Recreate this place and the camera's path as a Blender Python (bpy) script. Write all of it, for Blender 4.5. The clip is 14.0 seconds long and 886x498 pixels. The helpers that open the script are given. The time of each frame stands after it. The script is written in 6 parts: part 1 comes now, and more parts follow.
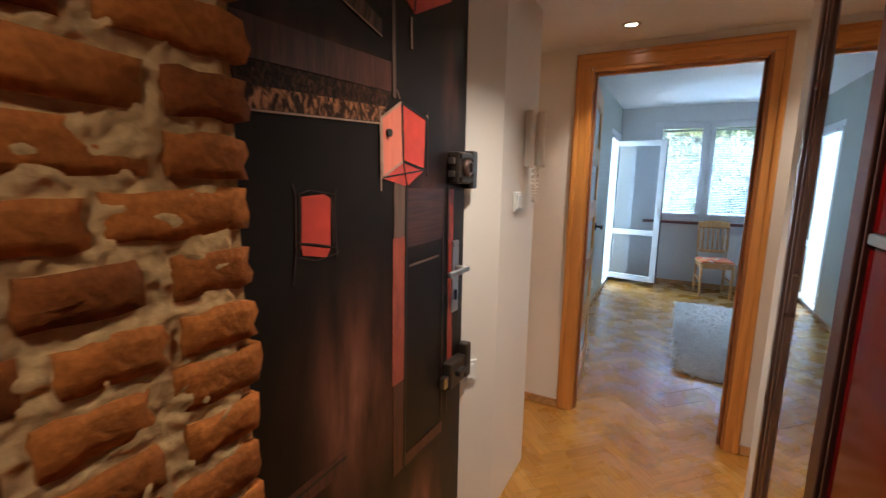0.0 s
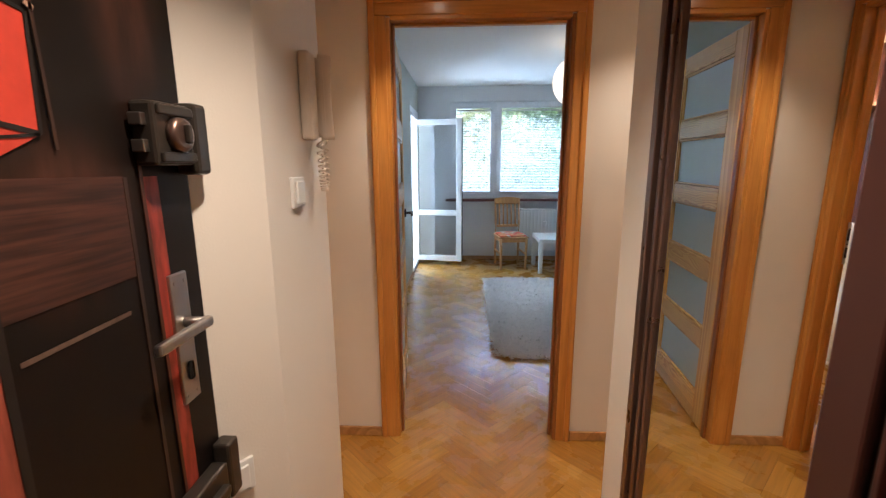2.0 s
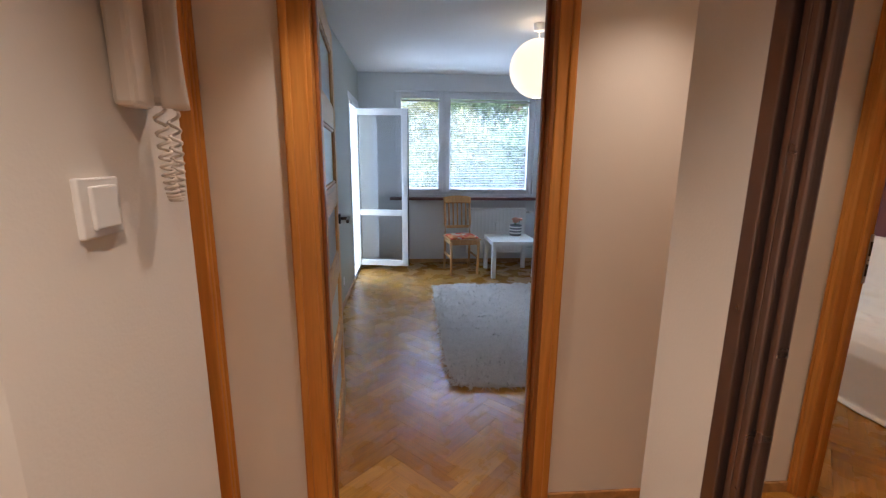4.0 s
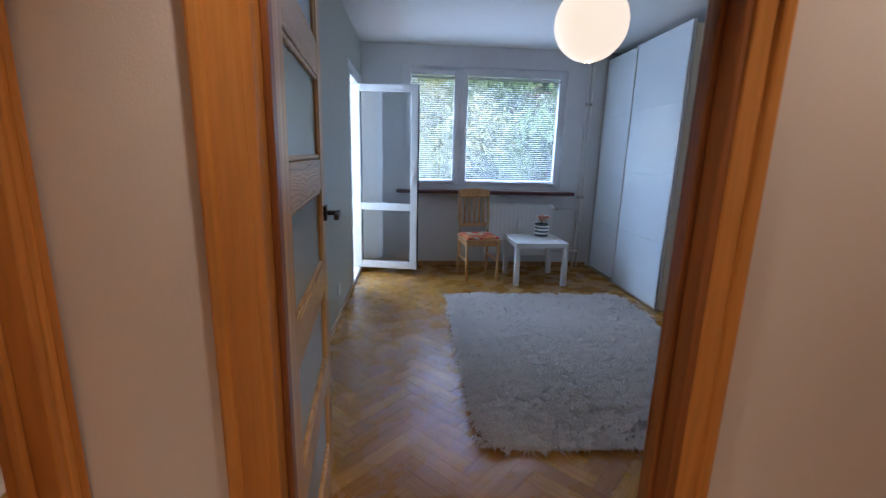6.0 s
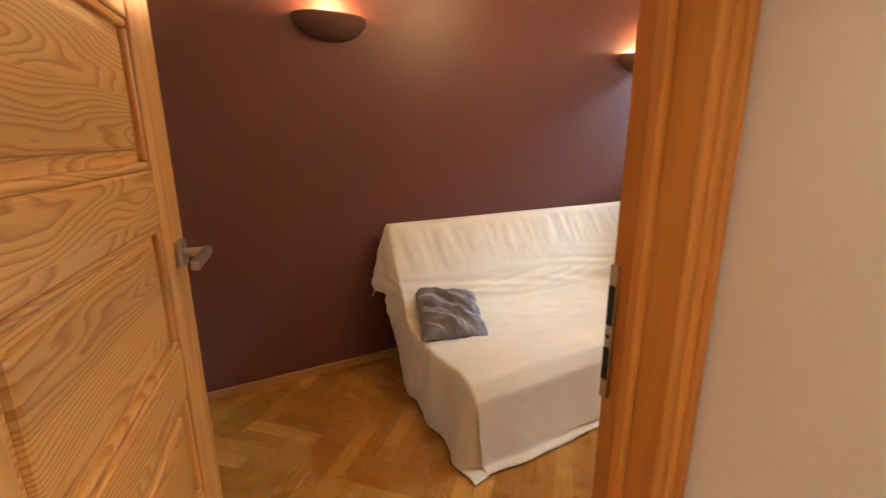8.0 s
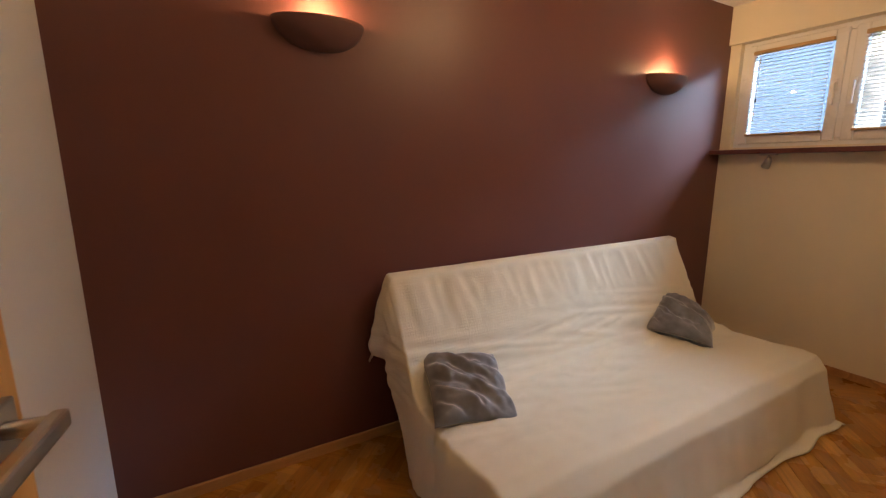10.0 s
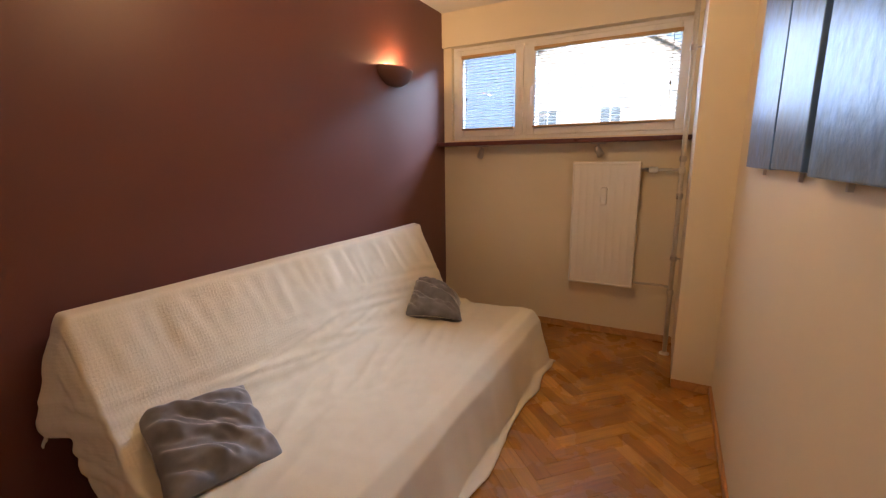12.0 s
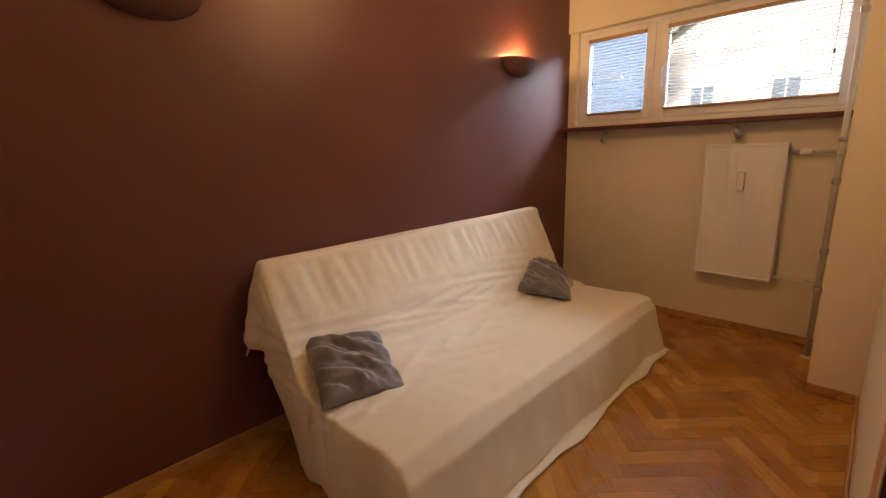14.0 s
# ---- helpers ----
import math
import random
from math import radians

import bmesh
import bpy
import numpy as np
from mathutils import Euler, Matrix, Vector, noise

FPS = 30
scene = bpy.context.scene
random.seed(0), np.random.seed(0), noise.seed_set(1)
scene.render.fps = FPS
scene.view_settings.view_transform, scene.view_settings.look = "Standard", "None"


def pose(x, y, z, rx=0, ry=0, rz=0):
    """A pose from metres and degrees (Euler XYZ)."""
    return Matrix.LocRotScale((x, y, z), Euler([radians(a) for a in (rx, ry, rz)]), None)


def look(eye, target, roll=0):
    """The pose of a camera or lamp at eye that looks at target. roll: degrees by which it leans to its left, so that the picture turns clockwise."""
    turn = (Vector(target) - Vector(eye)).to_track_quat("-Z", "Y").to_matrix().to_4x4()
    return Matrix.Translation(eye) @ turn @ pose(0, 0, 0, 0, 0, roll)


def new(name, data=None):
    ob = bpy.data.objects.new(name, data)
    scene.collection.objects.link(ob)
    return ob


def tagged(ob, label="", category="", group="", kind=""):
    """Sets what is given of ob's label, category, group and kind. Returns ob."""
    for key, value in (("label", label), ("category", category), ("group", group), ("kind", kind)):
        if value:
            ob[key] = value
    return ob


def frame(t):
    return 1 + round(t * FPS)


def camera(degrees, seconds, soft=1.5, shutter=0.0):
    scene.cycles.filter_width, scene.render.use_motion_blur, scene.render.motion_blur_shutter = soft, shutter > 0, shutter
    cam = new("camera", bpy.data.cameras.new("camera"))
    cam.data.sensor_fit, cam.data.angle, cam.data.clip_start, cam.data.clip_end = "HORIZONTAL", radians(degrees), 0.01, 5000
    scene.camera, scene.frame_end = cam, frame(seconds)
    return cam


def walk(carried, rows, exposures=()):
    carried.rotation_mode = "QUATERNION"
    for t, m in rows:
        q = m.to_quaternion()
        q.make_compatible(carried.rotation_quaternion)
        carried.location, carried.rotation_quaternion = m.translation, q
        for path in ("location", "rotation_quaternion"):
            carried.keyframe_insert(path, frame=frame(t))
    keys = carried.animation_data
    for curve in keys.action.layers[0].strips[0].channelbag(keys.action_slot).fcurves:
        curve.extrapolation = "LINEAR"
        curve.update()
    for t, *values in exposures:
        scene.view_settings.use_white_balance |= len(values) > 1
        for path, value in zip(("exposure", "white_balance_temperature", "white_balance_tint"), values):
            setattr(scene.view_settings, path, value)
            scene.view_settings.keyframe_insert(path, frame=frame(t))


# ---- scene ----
cam = camera(91.5, 14.0, soft=1.25, shutter=0.2)
PATH = [
    (0, (0.56, 1.922, 1.434), (-0.371, 3.662, 1.112), 0.9),
    (0.5, (0.529, 2.107, 1.427), (-0.058, 3.987, 1.076), -0.6),
    (1, (0.496, 2.258, 1.431), (0.136, 4.19, 1.065), -0.5),
    (1.5, (0.47, 2.35, 1.422), (0.266, 4.303, 1.045), -0.3),
    (2, (0.428, 2.505, 1.421), (0.331, 4.464, 1.027), -0.3),
    (2.5, (0.406, 2.64, 1.431), (0.395, 4.6, 1.035), -0.7),
    (3, (0.4, 2.747, 1.425), (0.45, 4.704, 1.016), -0.3),
    (5.5, (0.422, 3.608, 1.352), (0.658, 5.55, 0.936), 1.0),
    (6, (0.35, 3.796, 1.31), (0.491, 5.744, 0.879), 1.5),
    (6.5, (0.262, 3.878, 1.327), (-0.073, 5.795, 0.867), 0.5),
    (7, (0.143, 3.925, 1.331), (-0.879, 5.575, 0.848), -0.0),
    (7.5, (0.06, 4.02, 1.34), (-1.404, 5.285, 0.837), 0.1),
    (8, (0.004, 4.05, 1.307), (-1.706, 4.966, 0.819), -0.2),
    (8.2, (-0.042, 4.042, 1.288), (-1.808, 4.847, 0.808), -0.3),
    (10.3, (-0.493, 4.22, 1.341), (-2.166, 5.255, 0.979), -0.2),
    (10.5, (-0.513, 4.257, 1.336), (-2.152, 5.346, 0.981), -0.3),
    (11, (-0.57, 4.315, 1.319), (-1.996, 5.673, 0.97), -0.5),
    (11.5, (-0.594, 4.348, 1.314), (-1.678, 5.987, 0.942), -0.4),
    (12, (-0.595, 4.335, 1.299), (-1.513, 6.066, 0.896), -0.7),
    (12.5, (-0.593, 4.313, 1.286), (-1.425, 6.078, 0.848), -1.0),
    (13, (-0.581, 4.295, 1.275), (-1.499, 6.012, 0.821), -0.2),
    (13.5, (-0.487, 4.262, 1.278), (-1.714, 5.773, 0.82), -0.5),
    (14, (-0.393, 4.189, 1.295), (-1.777, 5.563, 0.848), -1.8),
]
walk(cam, [(t, look(eye, target, roll)) for t, eye, target, roll in PATH], [
    (0.0, 2.3, 5450, 10), (0.6, 2.5, 5550, 10), (2.0, 2.36, 5950, 14), (3.0, 2.15, 6050, 20), (5.5, 1.75, 5750, 20), (6.5, 1.58, 5600, 20), (7.0, 1.75, 6600, 20),
    (7.5, 2.45, 6700, 15), (8.2, 2.6, 6250, 12), (10.3, 1.82, 6150, 14), (11.5, 2.02, 6250, 16), (12.5, 1.88, 6150, 18), (14.0, 1.84, 7300, 20)])


# ---- world and light ----
world = bpy.data.worlds.new("sky")
scene.world = world
world.use_nodes = True
wn = world.node_tree
bgn = wn.nodes["Background"]
skyn = wn.nodes.new("ShaderNodeTexSky")
skyn.sky_type = "NISHITA"
skyn.sun_disc = False
skyn.sun_elevation, skyn.sun_rotation = radians(38), radians(200)
wn.links.new(skyn.outputs["Color"], bgn.inputs["Color"])
bgn.inputs["Strength"].default_value = 0.11
sun = new("sun", bpy.data.lights.new("sun", "SUN"))
sun.data.energy, sun.data.angle, sun.data.color = 5.0, radians(12), (1.0, 0.95, 0.88)
sun.matrix_world = look((-8, -20, 17), (0, 6, 0))
HALL_W, SOFA_CEIL_W, SCONCE_W, GLOBE_W = 12.3, 5.4, 2.4, 4.0
WARM = (1.0, 0.80, 0.58)
AMBER = (1.0, 0.59, 0.25)


def sky_panel(name, at, target, w, h, watts):
    """Stands in for the open sky above an opening."""
    ob = new(name, bpy.data.lights.new(name, "AREA"))
    ob.data.shape, ob.data.size, ob.data.size_y = "RECTANGLE", w, h
    ob.data.energy, ob.data.color = watts, (0.56, 0.77, 1.0)
    ob.matrix_world = look(at, target)


sky_panel("sky_living_window", (1.15, 11.1, 4.15), (1.15, 7.2, 0.8), 3.6, 1.6, 560.0)
sky_panel("sky_balcony_door", (-1.45, 8.86, 1.30), (1.0, 8.25, 0.75), 1.3, 2.2, 34.0)
sky_panel("sky_small_window", (-1.4, 9.2, 3.6), (-1.4, 7.0, 1.2), 2.0, 1.2, 26.0)


def point_lamp(name, at, watts, colour, radius):
    ob = new(name, bpy.data.lights.new(name, "POINT"))
    ob.data.energy, ob.data.color, ob.data.shadow_soft_size = watts, colour, radius
    ob.location = at
    return ob


def spot_lamp(name, at, watts, colour, degrees):
    ob = new(name, bpy.data.lights.new(name, "SPOT"))
    ob.data.energy, ob.data.color, ob.data.shadow_soft_size = watts, colour, 0.03
    ob.data.spot_size, ob.data.spot_blend = radians(degrees), 0.9
    ob.location = at
    return ob


# ---- materials ----
def mat(name, colour, rough=0.5, metal=0.0, vary=0.08, scale=6.0, bump=0.0, bump_scale=60.0, spec=0.5, stretch=(1, 1, 1), fine=0.0, coat=0.0, toned=False):
    """A plain surface with two scales of variation in colour and a fine relief."""
    m = bpy.data.materials.new(name)
    m.use_nodes = True
    nt = m.node_tree
    p = nt.nodes["Principled BSDF"]
    tc = nt.nodes.new("ShaderNodeTexCoord")
    mp = nt.nodes.new("ShaderNodeMapping")
    mp.inputs["Scale"].default_value = stretch
    nt.links.new(tc.outputs["Object"], mp.inputs["Vector"])
    big = nt.nodes.new("ShaderNodeTexNoise")
    big.inputs["Scale"].default_value, big.inputs["Detail"].default_value = scale, 5
    nt.links.new(mp.outputs["Vector"], big.inputs["Vector"])
    mix = nt.nodes.new("ShaderNodeMix")
    mix.data_type = "RGBA"
    lo = [max(0.0, c * (1 - 2 * vary)) for c in colour]
    hi = [min(1.0, c * (1 + 1.2 * vary)) for c in colour]
    mix.inputs["A"].default_value, mix.inputs["B"].default_value = (*lo, 1), (*hi, 1)
    nt.links.new(big.outputs["Fac"], mix.inputs["Factor"])
    col = mix.outputs["Result"]
    small = nt.nodes.new("ShaderNodeTexNoise")
    small.inputs["Scale"].default_value, small.inputs["Detail"].default_value = bump_scale, 4
    nt.links.new(mp.outputs["Vector"], small.inputs["Vector"])
    if fine:
        mix2 = nt.nodes.new("ShaderNodeMix")
        mix2.data_type, mix2.blend_type = "RGBA", "MULTIPLY"
        ramp = nt.nodes.new("ShaderNodeValToRGB")
        ramp.color_ramp.elements[0].position, ramp.color_ramp.elements[1].position = 0.35, 0.65
        ramp.color_ramp.elements[0].color = (1 - fine, 1 - fine, 1 - fine, 1)
        nt.links.new(small.outputs["Fac"], ramp.inputs["Fac"])
        mix2.inputs["Factor"].default_value = 1
        nt.links.new(col, mix2.inputs["A"])
        nt.links.new(ramp.outputs["Color"], mix2.inputs["B"])
        col = mix2.outputs["Result"]
    if toned:
        oi = nt.nodes.new("ShaderNodeObjectInfo")
        tr = nt.nodes.new("ShaderNodeValToRGB")
        tr.color_ramp.elements[0].color, tr.color_ramp.elements[1].color = (0.42, 0.36, 0.36, 1), (1.0, 1.0, 1.0, 1)
        tr.color_ramp.elements[1].position = 0.45
        nt.links.new(oi.outputs["Random"], tr.inputs["Fac"])
        mix3 = nt.nodes.new("ShaderNodeMix")
        mix3.data_type, mix3.blend_type = "RGBA", "MULTIPLY"
        mix3.inputs["Factor"].default_value = 1
        nt.links.new(col, mix3.inputs["A"])
        nt.links.new(tr.outputs["Color"], mix3.inputs["B"])
        col = mix3.outputs["Result"]
    nt.links.new(col, p.inputs["Base Color"])
    rr = nt.nodes.new("ShaderNodeMapRange")
    rr.inputs["To Min"].default_value, rr.inputs["To Max"].default_value = max(0.02, rough - 0.07), min(1.0, rough + 0.07)
    nt.links.new(big.outputs["Fac"], rr.inputs["Value"])
    nt.links.new(rr.outputs["Result"], p.inputs["Roughness"])
    p.inputs["Metallic"].default_value = metal
    p.inputs["Specular IOR Level"].default_value = spec
    p.inputs["Coat Weight"].default_value = coat
    p.inputs["Coat Roughness"].default_value = 0.1
    if bump:
        b = nt.nodes.new("ShaderNodeBump")
        b.inputs["Strength"].default_value, b.inputs["Distance"].default_value = bump, 0.004
        nt.links.new(small.outputs["Fac"], b.inputs["Height"])
        nt.links.new(b.outputs["Normal"], p.inputs["Normal"])
    return m


def wood(name, light, dark, axis="z", rough=0.4, rings=14.0, coat=0.0, knots=0.0, stretch=0.06):
    """Wood with grain that runs along one axis of the object."""
    m = bpy.data.materials.new(name)
    m.use_nodes = True
    nt = m.node_tree
    p = nt.nodes["Principled BSDF"]
    tc = nt.nodes.new("ShaderNodeTexCoord")
    oi = nt.nodes.new("ShaderNodeObjectInfo")
    off = nt.nodes.new("ShaderNodeVectorMath")
    off.operation = "MULTIPLY_ADD"
    off.inputs[1].default_value = (1, 1, 1)
    com = nt.nodes.new("ShaderNodeCombineXYZ")
    mul = nt.nodes.new("ShaderNodeMath")
    mul.operation, mul.inputs[1].default_value = "MULTIPLY", 17.0
    nt.links.new(oi.outputs["Random"], mul.inputs[0])
    for k in "XYZ":
        nt.links.new(mul.outputs[0], com.inputs[k])
    nt.links.new(tc.outputs["Object"], off.inputs[0])
    nt.links.new(com.outputs[0], off.inputs[2])
    mp = nt.nodes.new("ShaderNodeMapping")
    sc = [1.0, 1.0, 1.0]
    sc["xyz".index(axis)] = stretch
    mp.inputs["Scale"].default_value = sc
    nt.links.new(off.outputs[0], mp.inputs["Vector"])
    n1 = nt.nodes.new("ShaderNodeTexNoise")
    n1.inputs["Scale"].default_value, n1.inputs["Detail"].default_value, n1.inputs["Distortion"].default_value = 4.5, 2, knots
    nt.links.new(mp.outputs["Vector"], n1.inputs["Vector"])
    k1 = nt.nodes.new("ShaderNodeMath")
    k1.operation, k1.inputs[1].default_value = "MULTIPLY", rings
    nt.links.new(n1.outputs["Fac"], k1.inputs[0])
    fr = nt.nodes.new("ShaderNodeMath")
    fr.operation = "FRACT"
    nt.links.new(k1.outputs[0], fr.inputs[0])
    ramp = nt.nodes.new("ShaderNodeValToRGB")
    e = ramp.color_ramp.elements
    e[0].position, e[0].color = 0.0, (*light, 1)
    e[1].position, e[1].color = 0.8, (*dark, 1)
    tail = e.new(1.0)
    tail.color = (*light, 1)
    nt.links.new(fr.outputs[0], ramp.inputs["Fac"])
    n2 = nt.nodes.new("ShaderNodeTexNoise")
    n2.inputs["Scale"].default_value, n2.inputs["Detail"].default_value = 90, 3
    nt.links.new(mp.outputs["Vector"], n2.inputs["Vector"])
    mx = nt.nodes.new("ShaderNodeMix")
    mx.data_type, mx.blend_type = "RGBA", "MULTIPLY"
    r2 = nt.nodes.new("ShaderNodeValToRGB")
    r2.color_ramp.elements[0].color, r2.color_ramp.elements[0].position = (0.82, 0.82, 0.82, 1), 0.3
    r2.color_ramp.elements[1].position = 0.6
    nt.links.new(n2.outputs["Fac"], r2.inputs["Fac"])
    mx.inputs["Factor"].default_value = 0.8
    nt.links.new(ramp.outputs["Color"], mx.inputs["A"])
    nt.links.new(r2.outputs["Color"], mx.inputs["B"])
    nt.links.new(mx.outputs["Result"], p.inputs["Base Color"])
    p.inputs["Roughness"].default_value = rough
    p.inputs["Coat Weight"].default_value, p.inputs["Coat Roughness"].default_value = coat, 0.15
    b = nt.nodes.new("ShaderNodeBump")
    b.inputs["Strength"].default_value, b.inputs["Distance"].default_value = 0.25, 0.002
    nt.links.new(n2.outputs["Fac"], b.inputs["Height"])
    nt.links.new(b.outputs["Normal"], p.inputs["Normal"])
    return m


def plank_wood(name, light, dark, board=0.085, spacing=0.0058, rough=0.36, coat=0.2):
    """Flat-sawn pine: boards glued edge to edge, each with its own cathedral of growth rings. Grain along x, boards stacked in z."""
    m = bpy.data.materials.new(name)
    m.use_nodes = True
    nt = m.node_tree
    p = nt.nodes["Principled BSDF"]

    def op(kind, a, b=None, c=None):
        n = nt.nodes.new("ShaderNodeMath")
        n.operation = kind
        for i, v in enumerate((a, b, c)):
            if v is None:
                continue
            if isinstance(v, (int, float)):
                n.inputs[i].default_value = v
            else:
                nt.links.new(v, n.inputs[i])
        return n.outputs[0]

    def noise_at(vec, scale, detail=2.0):
        n = nt.nodes.new("ShaderNodeTexNoise")
        n.inputs["Scale"].default_value, n.inputs["Detail"].default_value = scale, detail
        nt.links.new(vec, n.inputs["Vector"])
        return n.outputs["Fac"]

    def vec(x, y, z):
        n = nt.nodes.new("ShaderNodeCombineXYZ")
        for i, v in enumerate((x, y, z)):
            if isinstance(v, (int, float)):
                n.inputs[i].default_value = v
            else:
                nt.links.new(v, n.inputs[i])
        return n.outputs[0]

    tc = nt.nodes.new("ShaderNodeTexCoord")
    sep = nt.nodes.new("ShaderNodeSeparateXYZ")
    nt.links.new(tc.outputs["Object"], sep.inputs[0])
    x, z = sep.outputs["X"], sep.outputs["Z"]
    oi = nt.nodes.new("ShaderNodeObjectInfo")
    own = oi.outputs["Random"]
    zz = op("DIVIDE", op("MULTIPLY_ADD", own, 0.31, z), board)
    idx = op("FLOOR", zz)
    wn_ = nt.nodes.new("ShaderNodeTexWhiteNoise")
    wn_.noise_dimensions = "2D"
    nt.links.new(vec(idx, op("MULTIPLY", own, 53.0), 0.0), wn_.inputs["Vector"])
    rs = nt.nodes.new("ShaderNodeSeparateColor")
    nt.links.new(wn_.outputs["Color"], rs.inputs[0])
    r1, r2, r3 = rs.outputs[0], rs.outputs[1], rs.outputs[2]
    v = op("MULTIPLY", op("ADD", op("SUBTRACT", zz, idx), op("MULTIPLY_ADD", r1, 1.2, -1.1)), board)
    slow = noise_at(vec(op("MULTIPLY_ADD", x, 3.5, op("MULTIPLY", r2, 40.0)), op("MULTIPLY", z, 14.0), op("MULTIPLY", r1, 30.0)), 1.0, 1.5)
    deep = op("ADD", op("MULTIPLY_ADD", op("SUBTRACT", r2, 0.5), op("MULTIPLY", x, 0.16), 0.012), op("MULTIPLY", slow, 0.062))
    rad = op("SQRT", op("ADD", op("MULTIPLY", v, v), op("MULTIPLY", deep, deep)))
    wob = noise_at(vec(op("MULTIPLY", x, 30.0), 0.0, op("MULTIPLY", z, 160.0)), 1.0, 2.0)
    ring = op("FRACT", op("DIVIDE", op("MULTIPLY_ADD", wob, 0.0016, rad), spacing))
    ramp = nt.nodes.new("ShaderNodeValToRGB")
    e = ramp.color_ramp.elements
    e[0].position, e[0].color = 0.0, (*light, 1)
    e[1].position, e[1].color = 0.86, (*dark, 1)
    mid = e.new(0.45)
    mid.color = (*[a * 0.85 + b * 0.15 for a, b in zip(light, dark)], 1)
    tail = e.new(1.0)
    tail.color = (*light, 1)
    nt.links.new(ring, ramp.inputs["Fac"])
    tone = op("MULTIPLY_ADD", r3, 0.26, 0.80)
    streak = noise_at(vec(op("MULTIPLY", x, 9.0), 0.0, op("MULTIPLY", z, 420.0)), 1.0, 3.0)
    shade = op("MULTIPLY", tone, op("MULTIPLY_ADD", streak, 0.30, 0.85))
    mx = nt.nodes.new("ShaderNodeMix")
    mx.data_type, mx.blend_type = "RGBA", "MULTIPLY"
    mx.inputs["Factor"].default_value = 1.0
    nt.links.new(ramp.outputs["Color"], mx.inputs["A"])
    nt.links.new(vec(shade, shade, shade), mx.inputs["B"])
    nt.links.new(mx.outputs["Result"], p.inputs["Base Color"])
    p.inputs["Roughness"].default_value = rough
    p.inputs["Coat Weight"].default_value, p.inputs["Coat Roughness"].default_value = coat, 0.15
    b = nt.nodes.new("ShaderNodeBump")
    b.inputs["Strength"].default_value, b.inputs["Distance"].default_value = 0.2, 0.001
    nt.links.new(ring, b.inputs["Height"])
    nt.links.new(b.outputs["Normal"], p.inputs["Normal"])
    return m


def parquet_material():
    m = bpy.data.materials.new("oak_parquet")
    m.use_nodes = True
    nt = m.node_tree
    p = nt.nodes["Principled BSDF"]
    uv = nt.nodes.new("ShaderNodeUVMap")
    oi = nt.nodes.new("ShaderNodeObjectInfo")
    gi = nt.nodes.new("ShaderNodeNewGeometry")
    add = nt.nodes.new("ShaderNodeMath")
    add.operation = "ADD"
    nt.links.new(oi.outputs["Random"], add.inputs[0])
    nt.links.new(gi.outputs["Random Per Island"], add.inputs[1])
    fr = nt.nodes.new("ShaderNodeMath")
    fr.operation = "FRACT"
    nt.links.new(add.outputs[0], fr.inputs[0])
    tone = nt.nodes.new("ShaderNodeValToRGB")
    e = tone.color_ramp.elements
    e[0].color, e[1].color = (0.38, 0.168, 0.022, 1), (0.58, 0.308, 0.060, 1)
    mid = e.new(0.62)
    mid.color = (0.445, 0.207, 0.031, 1)
    nt.links.new(fr.outputs[0], tone.inputs["Fac"])
    com = nt.nodes.new("ShaderNodeCombineXYZ")
    mul = nt.nodes.new("ShaderNodeMath")
    mul.operation, mul.inputs[1].default_value = "MULTIPLY", 37.0
    nt.links.new(fr.outputs[0], mul.inputs[0])
    nt.links.new(mul.outputs[0], com.inputs["X"])
    nt.links.new(mul.outputs[0], com.inputs["Y"])
    va = nt.nodes.new("ShaderNodeVectorMath")
    va.operation = "ADD"
    nt.links.new(uv.outputs["UV"], va.inputs[0])
    nt.links.new(com.outputs[0], va.inputs[1])
    mp = nt.nodes.new("ShaderNodeMapping")
    mp.inputs["Scale"].default_value = (5, 70, 1)
    nt.links.new(va.outputs[0], mp.inputs["Vector"])
    n = nt.nodes.new("ShaderNodeTexNoise")
    n.inputs["Scale"].default_value, n.inputs["Detail"].default_value, n.inputs["Distortion"].default_value = 1.0, 5, 0.6
    nt.links.new(mp.outputs["Vector"], n.inputs["Vector"])
    g = nt.nodes.new("ShaderNodeValToRGB")
    g.color_ramp.elements[0].position, g.color_ramp.elements[0].color = 0.3, (0.62, 0.6, 0.58, 1)
    g.color_ramp.elements[1].position = 0.65
    nt.links.new(n.outputs["Fac"], g.inputs["Fac"])
    mx = nt.nodes.new("ShaderNodeMix")
    mx.data_type, mx.blend_type = "RGBA", "MULTIPLY"
    mx.inputs["Factor"].default_value = 0.75
    nt.links.new(tone.outputs["Color"], mx.inputs["A"])
    nt.links.new(g.outputs["Color"], mx.inputs["B"])
    nt.links.new(mx.outputs["Result"], p.inputs["Base Color"])
    tc = nt.nodes.new("ShaderNodeTexCoord")
    w = nt.nodes.new("ShaderNodeTexNoise")
    w.inputs["Scale"].default_value, w.inputs["Detail"].default_value = 5, 4
    nt.links.new(gi.outputs["Position"], w.inputs["Vector"])
    rr = nt.nodes.new("ShaderNodeMapRange")
    rr.inputs["To Min"].default_value, rr.inputs["To Max"].default_value = 0.19, 0.36
    nt.links.new(w.outputs["Fac"], rr.inputs["Value"])
    nt.links.new(rr.outputs["Result"], p.inputs["Roughness"])
    b = nt.nodes.new("ShaderNodeBump")
    b.inputs["Strength"].default_value, b.inputs["Distance"].default_value = 0.15, 0.002
    nt.links.new(n.outputs["Fac"], b.inputs["Height"])
    nt.links.new(b.outputs["Normal"], p.inputs["Normal"])
    return m


